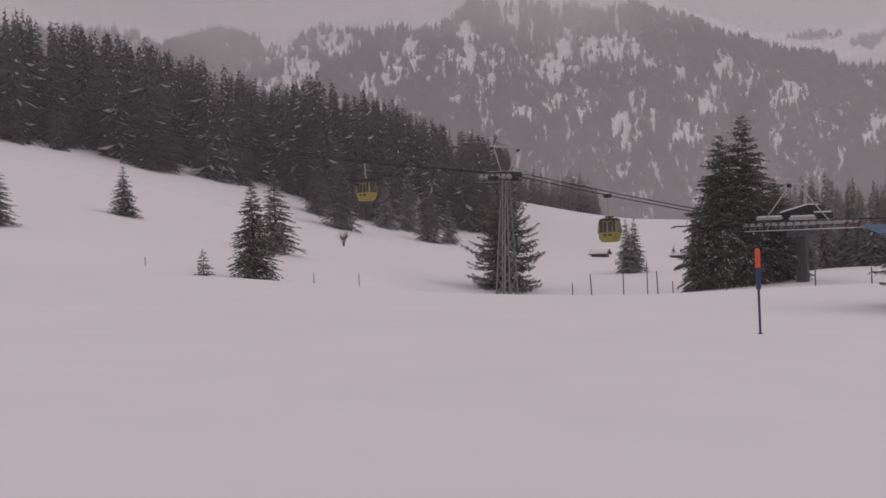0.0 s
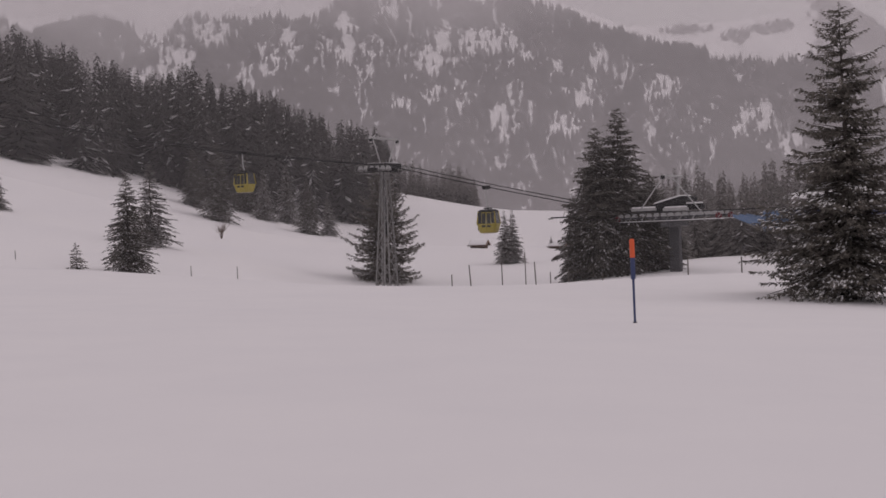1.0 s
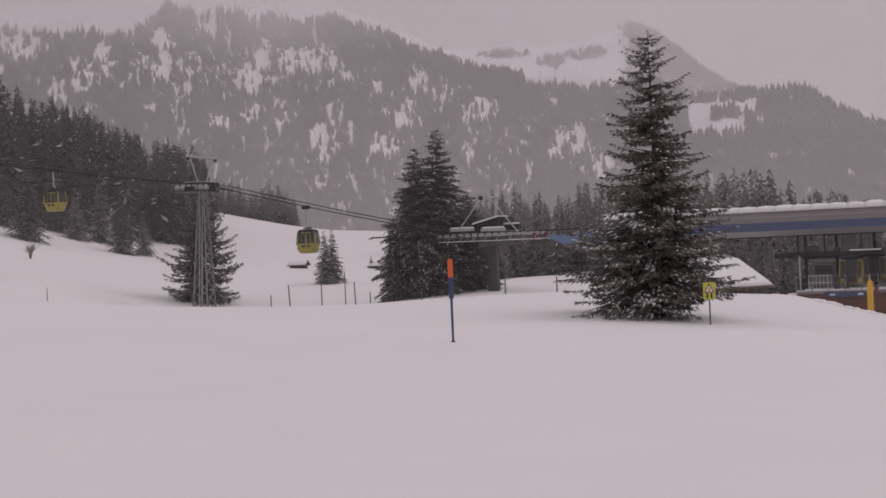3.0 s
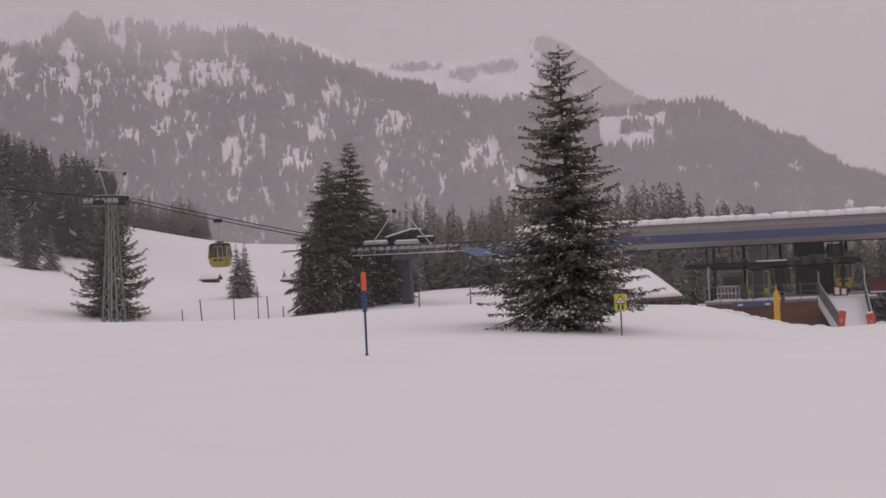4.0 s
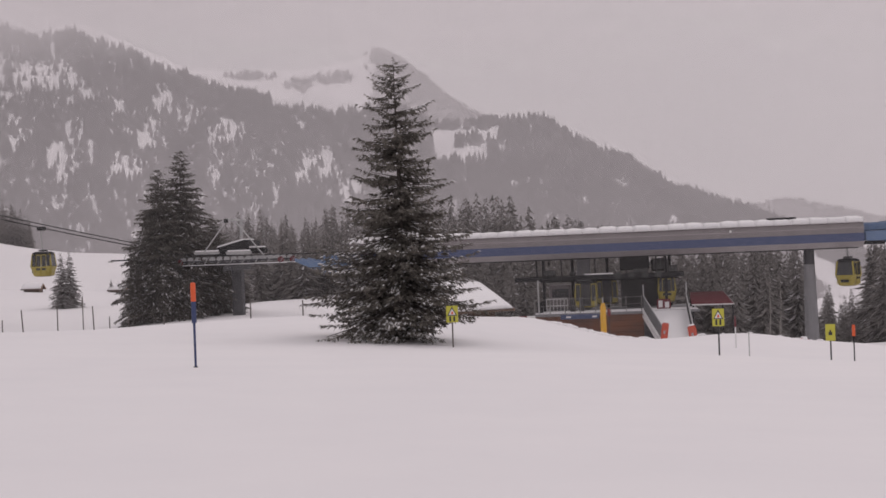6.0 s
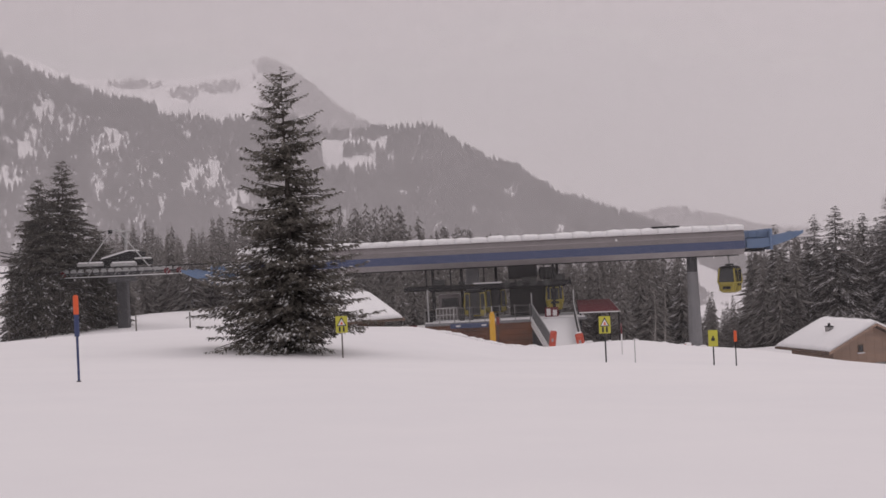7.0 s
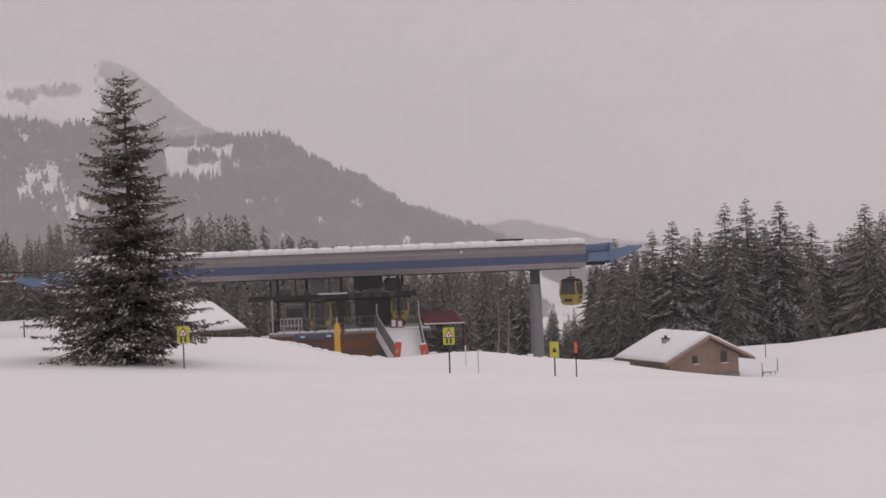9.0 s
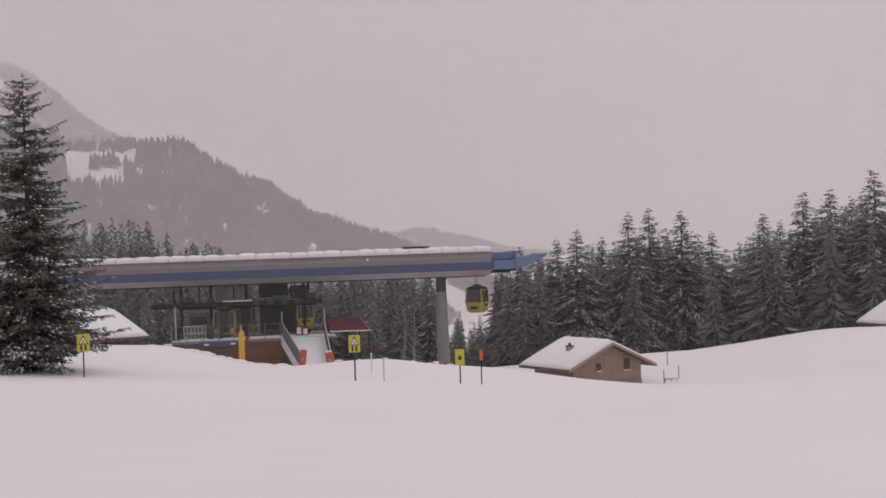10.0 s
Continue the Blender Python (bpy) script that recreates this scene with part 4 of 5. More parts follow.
def sheet(a, b, lo, hi, thick=0.05):
    """An upright panel between two floor points."""
    a, b = Vector(a), Vector(b)
    side = (b - a).cross(Vector((0, 0, 1))).normalized() * thick / 2
    v = [p_ + s_ * side + Vector((0, 0, z)) for p_ in (a, b) for s_ in (-1, 1) for z in (lo, hi)]
    return Shape().add(v, [(0, 1, 3, 2), (4, 6, 7, 5), (0, 4, 5, 1), (2, 3, 7, 6), (0, 2, 6, 4), (1, 5, 7, 3)])


part("ramp_screen", sheet(ta, ba, 0.1, 1.05), surface("dark_mesh_screen", (0.11, 0.115, 0.12), 0.6, other=(0.17, 0.175, 0.18), scale=3), station, "dark mesh screen along the ramp")
part("ramp_rail", Shape().pipe([ta + Vector((0, 0, 1.9)), ta + Vector((0, 0, 1.1)), ba + Vector((0, 0, 1.1)), ba], 0.04), STEEL, station)
for k in (-0.02, -0.35):
    part("ramp_stringer", sheet(ta + Vector((-0.08, -0.02, k)), ba + Vector((-0.08, -0.02, k)), -0.12, 0.06, 0.1), WHITE, station, "pale ramp stringer")
part("ramp_rail", Shape().pipe([tb + Vector((0, 0, 2.0)), tb + Vector((0, 0, 1.0)), bb + Vector((0, 0, 1.0)), bb], 0.05), STEEL, station)
part("ramp_screen", sheet(tb, bb, 0.05, 0.95, 0.04), DARK_STEEL, station, "dark rail screen")

# red tarpaulin roof over a store beside the ramp
q0, q1 = along(35.65, 0), along(37.45, 0)
tarp = thing("tarpaulin_shelter", LINE, "low shelter with a dark red tarpaulin roof and pale edge", "shelter")
part("tarpaulin", Shape().add([(q0, -1, -3.15), (q1, -1, -3.15), (q1 - 0.5, 2.2, -2.37), (q0, 2.2, -2.37), (q0, -1, -3.22), (q1, -1, -3.22), (q1 - 0.5, 2.2, -2.44), (q0, 2.2, -2.44)],
     [(0, 1, 2, 3), (7, 6, 5, 4), (0, 4, 5, 1), (1, 5, 6, 2), (2, 6, 7, 3), (3, 7, 4, 0)]), RED, tarp)
part("edge_batten", Shape().rod((q0, -1.02, -3.19), (q1, -1.02, -3.19), 0.05, n=6), WHITE, tarp, "pale edge batten")
part("edge_batten", Shape().rod((q1, -1.02, -3.19), (q1 - 0.5, 2.2, -2.39), 0.04, n=6), STEEL, tarp)
for x, y in ((q0 + 0.1, -0.9), (q1 - 0.1, -0.9), (q0 + 0.1, 2.1), (q1 - 0.6, 2.1)):
    part("leg", Shape().rod((x, y, -7), (x, y, -3.2 if y < 0 else -2.42), 0.06, n=6), DARK_STEEL, tarp)


def foam_pad(bearing, dist, h, wdt, label, lean):
    q = on_snow(bearing, dist, 0.06)
    t = thing("crash_pad", pose(*q, 0, lean, -bearing), label, "crash pad", "orange pads at the foot of the ramp")
    part("cushion", Shape().box(-wdt / 2, -0.12, 0, wdt / 2, 0.12, h, 0.08), PAD_RED, t)
    part("patch", Shape().box(-wdt * 0.18, -0.135, h * 0.42, wdt * 0.1, -0.118, h * 0.6), SHEET_LOW, t, "pale worn patch")
    part("snow_cap", Shape().box(-wdt * 0.4, -0.1, h - 0.02, wdt * 0.4, 0.1, h + 0.1, 0.05), SNOW_ROOF, t)


foam_pad(34.4, 86.2, 1.3, 0.45, "orange red crash pad with a little snow", 8)
foam_pad(35.75, 86.0, 1.15, 0.55, "orange red crash pad leaning, with snow on top", -10)
foam_pad(40.35, 84, 0.55, 0.55, "small orange pad half sunk in snow", 4)

# broken snow along the ploughed edge before the ramp
rng = random.Random(21)
lumps = Shape()
for i in range(100):
    b = rng.uniform(30.6, 34.2) if i < 75 else rng.uniform(35.9, 41.5)
    d = (72 if i < 75 else 69.5) + rng.uniform(-1.0, 2.6)
    q = on_snow(b, d, 0.03)
    r_ = rng.uniform(0.04, 0.10) + 0.12 * rng.random() ** 3
    ringz = []
    for k, (w, zz) in enumerate(((0.9, -0.3), (1.0, 0.25), (0.6, 0.7))):
        ringz.append([(q.x + r_ * w * rng.uniform(0.75, 1.3) * math.cos(j * 1.047) * 1.5, q.y + r_ * w * rng.uniform(0.75, 1.3) * math.sin(j * 1.047), q.z + r_ * zz) for j in range(6)])
    lumps.loft(ringz)
for i in range(46):     # slabs broken from the ploughed rim
    b = 29.4 + 4.4 * i / 45 + rng.uniform(-0.05, 0.05)
    q = on_snow(b, 71.5 + rng.uniform(-0.4, 0.4), 0.05)
    w, h = rng.uniform(0.18, 0.5), rng.uniform(0.05, 0.2)
    lumps.loft([[(q.x + w * k * math.cos(j * 0.785 + 0.3) * rng.uniform(0.8, 1.2), q.y + 0.4 * k * math.sin(j * 0.785), q.z + h * z) for j in range(8)] for k, z in ((1.0, -0.5), (0.95, 0.5), (0.55, 1.0))])
tagged(part("snow_lumps", lumps, SNOW), "broken lumps of ploughed snow along the bank", "snow", kind="stuff")

# red and white boards left of the deck
for i, b in enumerate((27.9, 28.25, 28.6)):
    q = on_snow(b, 90, 0)
    t = thing("barrier_board", pose(q.x, q.y, DECK - 0.3, 0, 0, -b), "low red and white barrier board on snow", "barrier", "red and white barrier boards")
    part("board", Shape().box(-0.3, -0.06, -0.1, 0.3, 0.06, 0.28, 0.02), RED if i % 2 else WHITE, t)
    part("foot", Shape().box(-0.25, -0.2, -3.2, 0.25, 0.2, -0.1), CONCRETE, t)

# ---------------------------------------------------------------- gondolas


def cabin(m, label, hanging=True, open_door=False):
    t = thing("gondola_cabin", m, label, "gondola", "yellow gondola cabins")
    def ring(k, w, d):
        b = 0.16
        return [(-w + b, -d, k), (w - b, -d, k), (w, -d + b, k), (w, d - b, k), (w - b, d, k), (-w + b, d, k), (-w, d - b, k), (-w, -d + b, k)]
    part("tub", Shape().loft([ring(0.0, 0.62, 0.50), ring(0.08, 0.70, 0.58), ring(0.72, 0.86, 0.72), ring(0.78, 0.86, 0.72)]), YELLOW, t, "yellow lower body")
    part("bumper", Shape().loft([ring(-0.04, 0.5, 0.42), ring(0.03, 0.64, 0.52)]), SHEET, t)
    for sx in (-1, 1):
        for sy in (-1, 1):
            part("corner_post", Shape().rod((sx * 0.80, sy * 0.66, 0.75), (sx * 0.68, sy * 0.56, 1.78), 0.075, n=6), YELLOW, t)
    for sx in (-1, 1):
        part("window", Shape().add([(sx * 0.835, -0.62, 0.78), (sx * 0.835, 0.62, 0.78), (sx * 0.715, 0.52, 1.74), (sx * 0.715, -0.52, 1.74), (sx * 0.815, -0.62, 0.78), (sx * 0.815, 0.62, 0.78), (sx * 0.695, 0.52, 1.74), (sx * 0.695, -0.52, 1.74)],
             [(0, 1, 2, 3), (7, 6, 5, 4), (0, 4, 5, 1), (1, 5, 6, 2), (2, 6, 7, 3), (3, 7, 4, 0)]), GLASS, t, "dark curved window")
    for sy in (-1, 1):
        for sx in (-1, 1):
            o_ = 0.36 * sx if open_door else 0.0
            d = part("door", Shape().add([(sx * 0.03, sy * 0.745, 0.12), (sx * 0.42, sy * 0.745, 0.12), (sx * 0.40, sy * 0.60, 1.76), (sx * 0.03, sy * 0.60, 1.76), (sx * 0.03, sy * 0.70, 0.12), (sx * 0.42, sy * 0.70, 0.12), (sx * 0.40, sy * 0.56, 1.76), (sx * 0.03, sy * 0.56, 1.76)],
                     [(0, 1, 2, 3), (7, 6, 5, 4), (0, 4, 5, 1), (1, 5, 6, 2), (2, 6, 7, 3), (3, 7, 4, 0)]), YELLOW, t, "yellow sliding door leaf", pose(o_, sy * (0.03 if open_door else 0), 0))
            part("door_pane", Shape().add([(sx * 0.065, sy * 0.722, 0.48), (sx * 0.385, sy * 0.722, 0.48), (sx * 0.365, sy * 0.618, 1.66), (sx * 0.065, sy * 0.618, 1.66), (sx * 0.065, sy * 0.70, 0.48), (sx * 0.385, sy * 0.70, 0.48), (sx * 0.365, sy * 0.596, 1.66), (sx * 0.065, sy * 0.596, 1.66)],
                 [(0, 1, 2, 3), (7, 6, 5, 4), (0, 4, 5, 1), (1, 5, 6, 2), (2, 6, 7, 3), (3, 7, 4, 0)]), GLASS, d)
            part("window", Shape().box(min(sx * 0.45, sx * 0.72), min(sy * 0.60, sy * 0.66), 0.82, max(sx * 0.45, sx * 0.72), max(sy * 0.60, sy * 0.66), 1.7), GLASS, t)
    if open_door:
        # Solid black box imitates the dark interior between the open leaves
        part("doorway", Shape().box(-0.37, -0.735, 0.1, 0.37, 0.735, 1.72), BLACK, t, "black box for the shade inside the open doorway")
    part("roof", Shape().loft([ring(1.74, 0.74, 0.62), ring(1.86, 0.74, 0.62), ring(1.97, 0.55, 0.45)]), DARK_STEEL, t, "dark grey cabin roof")
    if hanging:
        part("ski_rack", Shape().box(-0.88, -0.3, 0.25, -0.80, 0.3, 0.45, 0.02), DARK_STEEL, t)
        part("hanger", Shape().pipe([(0, 0, 1.9), (0, 0, 2.2), (-0.12, 0.0, 2.55), (-0.12, 0.0, 3.75)], 0.07, 8), STEEL, t, "grey bent hanger arm")
        part("spring_box", Shape().box(-0.32, -0.25, 2.0, 0.32, 0.25, 2.12, 0.03), DARK_STEEL, t)
        part("grip", Shape().box(-0.42, -0.16, 3.66, 0.26, 0.16, 3.98, 0.06), DARK_STEEL, t, "dark rope grip")
    return t


def rope_z(x):
    """Height of the rope along the line."""
    if x < -56:
        return 6.75 + (-56 - x) * 0.11 + 0.0013 * (-56 - x) ** 2
    if x < -34.6:
        u = (x + 56) / 21.4
        return 6.75 + (1.75 - 6.75) * u - 0.5 * u * (1 - u)
    return 1.6


NEARY, FARY = 1.2, 4.8
xb_ = along(7.45, NEARY)
cabin(LINE @ pose(xb_, NEARY, rope_z(xb_) - 3.86, 0, 0, 8), "yellow gondola with dark windows hanging from the rope")
xa_ = along(-3.3, FARY)
cabin(LINE @ pose(xa_, FARY, rope_z(xa_) - 3.86), "yellow gondola hanging before the forest")
xc_ = along(42.3, NEARY)
cabin(LINE @ pose(xc_, NEARY, -2.2, 0, 0, 62), "yellow gondola leaving the station")
for b, y, up, turn in ((31.08, 0.7, 0.15, 0), (31.95, 4.2, 0.2, 10), (34.62, 1.6, 0.35, 0)):
    cabin(LINE @ pose(along(b, y), y, DECK + up, 0, 0, turn) @ Matrix.Diagonal((0.8 if up > 0.3 else 1, 1, 1, 1)), "yellow gondola with open doors waiting in the station" if up < 0.3 else "slim yellow gondola with closed doors on the platform", hanging=False, open_door=up < 0.3)

# ---------------------------------------------------------------- lattice tower and roller mast


def sheave_train(owner, x, y, z, length, wheels, mats=(TOWER_STEEL, STEEL)):
    t = part("sheave_beam", Shape().box(x - length / 2, y - 0.1, z - 0.34, x + length / 2, y + 0.1, z - 0.2, 0.02), mats[0], owner, "steel roller beam")
    for i in range(wheels):
        xx = x - length / 2 + length * (i + 0.5) / wheels
        part("sheave", Shape().disc((xx, y, z - 0.14), (0, 1, 0), 0.24, 0.1, 14), mats[1], t)
    part("walkway", Shape().box(x - length / 2, y - 0.5, z - 0.60, x + length / 2, y - 0.2, z - 0.565), mats[0], t)
    part("walk_rail", Shape().pipe([(x - length / 2, y - 0.48, z - 0.6), (x - length / 2, y - 0.48, z + 0.1), (x + length / 2, y - 0.48, z + 0.1), (x + length / 2, y - 0.48, z - 0.6)], 0.025), mats[0], t)
    return t


xt, yt = along(2.75, 3.0), 3.0
q = LINE @ Vector((xt, yt, 0))
tz = ground_at(q.x, q.y) - 0.4
tower = thing("lattice_tower", LINE @ pose(xt + 0.2, yt, 0, 0, 1.6, 0), "grey steel lattice lift tower standing in snow", "lift tower")
HEAD = 6.3


def leg_at(i, j, z):
    k = 1 - (z - tz) / (HEAD - tz)
    hw = 0.26 + 0.22 * k + 0.27 * k * k
    return Vector(((1 if i else -1) * hw, (1 if j else -1) * hw, z))


for i in (0, 1):
    for j in (0, 1):
        part("leg", Shape().rod(leg_at(i, j, tz), leg_at(i, j, HEAD), 0.075, 0.06, 6), TOWER_STEEL, tower)
levels = [tz + (HEAD - tz) * (1 - (1 - k / 10) ** 1.1) for k in range(11)]
for k in range(10):
    a, b = levels[k], levels[k + 1]
    for c, d in (((0, 0), (1, 0)), ((1, 0), (1, 1)), ((1, 1), (0, 1)), ((0, 1), (0, 0))):
        c, d = (c, d) if k % 2 else (d, c)
        part("brace", Shape().rod(leg_at(*c, a), leg_at(*d, b), 0.046, n=5), TOWER_STEEL, tower)
        if k in (0, 9):
            part("brace", Shape().rod(leg_at(*d, a), leg_at(*c, b), 0.046, n=5), TOWER_STEEL, tower)
part("ladder", Shape().rod((-0.1, -0.75, tz), (-0.1, -0.34, HEAD), 0.03, n=5).rod((0.2, -0.75, tz), (0.2, -0.34, HEAD), 0.03, n=5), STEEL, tower)
part("crossarm", Shape().box(-0.35, -2.5, HEAD, 0.35, 2.5, HEAD + 0.35, 0.04), DARK_STEEL, tower, "dark crossarm")
part("deck_plate", Shape().box(-1.0, -1.3, HEAD + 0.36, 1.0, 1.3, HEAD + 0.75, 0.05), DARK_STEEL, tower)
part("deck_rim", Shape().box(-1.04, -1.34, HEAD + 0.74, 1.04, 1.34, HEAD + 0.80, 0.02), STEEL, tower, "pale steel deck rim")
part("cable_tray", Shape().box(-0.10, -0.10, tz + 5.5, 0.10, 0.10, HEAD, 0.02), DARK_STEEL, tower, "dark cable tray inside the tower")
for y in (-1.8, 1.8):
    sheave_train(tower, 0, y, 6.72, 3.4, 6)
for y in (-1, 1):
    part("gantry_strut", Shape().rod((0, y * 0.7, HEAD + 0.7), (0, y * 2.0, 9.2), 0.07, n=6), STEEL, tower)
part("gantry_bar", Shape().box(-0.09, -2.6, 9.16, 0.09, 2.6, 9.36, 0.02), STEEL, tower)
for y in (-2.3, 2.3):
    part("gantry_hook", Shape().box(-0.12, y - 0.12, 8.95, 0.12, y + 0.12, 9.2, 0.02), DARK_STEEL, tower)

xmst = along(15.65, 3.0)
q = LINE @ Vector((xmst, 3, 0))
mz = ground_at(q.x, q.y) - 0.4
mast = thing("roller_mast", LINE @ pose(xmst, 3.0, 0), "stout grey lift mast carrying long roller trains", "lift tower")
part("column", Shape().box(-0.42, -0.4, mz, 0.42, 0.4, 0.5, 0.06), MAST_GREY, mast, "square grey column")
part("crossarm", Shape().box(-0.4, -2.4, 0.45, 0.4, 2.4, 0.85, 0.04), MAST_GREY, mast)
for y in (-1.8, 1.8):
    tr_ = sheave_train(mast, 0, y, 1.5, 8.3, 14, (MAST_GREY, STEEL))
    for k in range(9):
        x = -4.1 + k * 1.02
        part("truss_web", Shape().rod((x, y - 0.48, 0.9), (x + 0.5, y - 0.48, 1.6), 0.025, n=4), STEEL, tr_)
    for x in (-4.1, 4.1):
        part("end_wheel", Shape().disc((x, y - 0.1, 1.2), (0, 1, 0), 0.24, 0.14), RED, tr_, "red end wheel")
    part("train_snow", Shape().box(-3.8, y - 0.5, 0.94, 4.6, y - 0.2, 0.99, 0.02), SNOW_ROOF, tr_)
part("top_beam", Shape().box(-2.9, -2.0, 1.78, -0.9, -1.6, 2.0, 0.04), STEEL, mast, "pale steel walkway beam")
part("top_snow", Shape().box(-2.85, -1.98, 2.0, -0.95, -1.62, 2.12, 0.05), SNOW_ROOF, mast)
part("top_beam", Shape().box(-0.3, -2.0, 1.70, 1.7, -1.6, 1.95, 0.04), STEEL, mast, "pale steel walkway beam")
part("top_snow", Shape().box(-0.2, -1.98, 1.95, 1.6, -1.62, 2.06, 0.05), SNOW_ROOF, mast)
part("motor_box", Shape().box(1.2, -1.4, 1.75, 2.7, -0.6, 2.2, 0.06), DARK_STEEL, mast, "dark box on the mast head")
part("box_snow", Shape().box(1.25, -1.35, 2.2, 2.6, -0.65, 2.32, 0.05), SNOW_ROOF, mast)
hood = [(-1.5, 1.95), (-1.3, 2.25), (1.1, 2.85), (1.5, 2.75), (1.4, 2.2), (-0.9, 1.75)]
part("top_plate", Shape().loft([[(x, y, z) for x, z in hood] for y in (-1.5, 1.5)]), DARK_STEEL, mast, "dark tilted hood")
part("plate_snow", Shape().loft([[(-1.25, y, 2.27), (-1.1, y, 2.42), (0.9, y, 2.93), (1.05, y, 2.86)] for y in (-1.45, 1.45)]), SNOW_ROOF, mast)
for y in (-1.7, 1.7):
    part("rocker", Shape().loft([[(-2.2, y + d, 1.3), (0, y + d, 0.85), (2.2, y + d, 1.3), (2.2, y + d, 1.42), (0, y + d, 1.15), (-2.2, y + d, 1.42)] for d in (-0.06, 0.06)]), MAST_GREY, mast)
part("gantry_mast", Shape().rod((0.0, 1.1, 1.9), (0.05, 1.2, 4.45), 0.13, 0.11, 8), STEEL, mast)
part("gantry_bar", Shape().box(-0.08, -2.6, 4.38, 0.08, 2.6, 4.54, 0.02), STEEL, mast)
part("gantry_hook", Shape().box(-0.14, -2.75, 4.2, 0.14, -2.45, 4.5, 0.03), DARK_STEEL, mast)
part("gantry_strut", Shape().rod((0, -2.4, 4.4), (-2.0, -2.3, 1.9), 0.05, n=6), STEEL, mast)
part("gantry_strut", Shape().rod((0, -0.3, 4.4), (2.7, -1.8, 1.6), 0.05, n=6), STEEL, mast)

for y in (NEARY, FARY):
    pts_r = [(x, y, rope_z(x)) for x in [-180 + 4 * i for i in range(36)] + [-35.5, -30.9, -26.5, X0 + 2]]
    rope = Shape().pipe([LINE @ Vector(p_) for p_ in pts_r], 0.042, 5)
    tagged(part("haul_rope", rope, DARK_STEEL), "dark steel haul rope of the gondola lift", "rope", "haul ropes")

for y in (NEARY, FARY):
    rope = Shape().pipe([LINE @ Vector((x, y, 1.6 + 0.016 * (x - 17))) for x in range(15, 160, 12)], 0.02, 5)
    tagged(part("haul_rope", rope, DARK_STEEL), "dark steel haul rope of the gondola lift", "rope", "haul ropes")

# ---------------------------------------------------------------- huts


def hut(m, label, half, length, eave_z, ridge_z, foot_z, over, wall_mat, chimney=None, windows=(), snow=0.32, name="alpine_hut", boards=True):
    """A gabled hut: ridge along y, gable towards -y; z in world heights."""
    t = thing(name, m, label, "hut")
    slope = (ridge_z - eave_z) / (half + over)
    wall_top = eave_z + slope * over
    s = Shape()
    prof = [(-half, foot_z), (half, foot_z), (half, wall_top - 0.12), (0, ridge_z - 0.12), (-half, wall_top - 0.12)]
    v = [(x, 0, z) for x, z in prof] + [(x, length, z) for x, z in prof]
    s.add(v, [(0, 1, 2, 3, 4), (9, 8, 7, 6, 5), (0, 5, 6, 1), (1, 6, 7, 2), (2, 7, 8, 3), (3, 8, 9, 4), (4, 9, 5, 0)])
    body = part("body", s, wall_mat, t)
    if boards:
        nb = 9
        for i in range(nb):
            x0, x1 = -half + 2 * half * i / nb, -half + 2 * half * (i + 1) / nb
            top0, top1 = (ridge_z - 0.16 - slope * abs(x) for x in (x0, x1))
            low = foot_z + (1.22 if i > 4 else 0.5)
            part("wall_board", Shape().add([(x0 + 0.005, -0.035, low), (x1 - 0.005, -0.035, low), (x1 - 0.005, -0.035, top1), (x0 + 0.005, -0.035, top0), (x0 + 0.005, 0.0, low), (x1 - 0.005, 0.0, low), (x1 - 0.005, 0.0, top1), (x0 + 0.005, 0.0, top0)],
                 [(0, 1, 2, 3), (0, 4, 5, 1), (1, 5, 6, 2), (2, 6, 7, 3), (3, 7, 4, 0)]), wall_mat, body)
        part("plinth", Shape().box(half * 0.11, -0.10, foot_z, half + 0.02, 0.02, foot_z + 1.2, 0.03), STONE, t, "rubble stone plinth")
    for sx in (-1, 1):
        e = sx * (half + over)
        v = []
        for y in (-over, length + over):
            v += [(0, y, ridge_z - 0.12), (e, y, eave_z - 0.12), (e, y, eave_z), (0, y, ridge_z)]
        part("roof_slope", Shape().add(v, [(0, 1, 2, 3), (7, 6, 5, 4), (0, 4, 5, 1), (1, 5, 6, 2), (2, 6, 7, 3), (3, 7, 4, 0)]), TIMBER_DARK, t, "dark plank roof edge")
        rs = []
        for i in range(13):
            y = -over + 0.06 + (length + 2 * over - 0.12) * i / 12
            k = snow * (0.45 if i in (0, 12) else 0.9 + 0.1 * math.sin(i * 2.1 + sx))
            rs.append([(0, y, ridge_z + 0.004), (e * 0.97, y, eave_z + 0.02), (e * 1.0, y, eave_z + k * 0.45), (e * 0.93, y, eave_z + slope * abs(e) * 0.07 + k * 0.92), (e * 0.5, y, (ridge_z + eave_z) / 2 + k * 1.05), (e * 0.12, y, ridge_z - slope * abs(e) * 0.12 + k * 1.02), (0, y, ridge_z + k * 0.86)])
        part("roof_snow", smooth(Shape().loft(rs).mesh("roof_snow", SNOW_ROOF)), None, t, "thick smooth roof snow")
        v = [(sx * 0.02, -over - 0.04, ridge_z - 0.13), (e, -over - 0.04, eave_z - 0.13), (e, -over - 0.04, eave_z + 0.02), (sx * 0.02, -over - 0.04, ridge_z + 0.02)]
        v += [(x, y + 0.05, z) for x, y, z in v]
        part("barge_board", Shape().add(v, [(0, 1, 2, 3), (7, 6, 5, 4), (0, 4, 5, 1), (1, 5, 6, 2), (2, 6, 7, 3), (3, 7, 4, 0)]), TIMBER, t)
    for x, z, w, h in windows:
        win = part("window", Shape().box(x - w / 2 - 0.07, -0.08, z - 0.07, x + w / 2 + 0.07, -0.03, z + h + 0.07, 0.01), TIMBER_DARK, t, "small dark window")
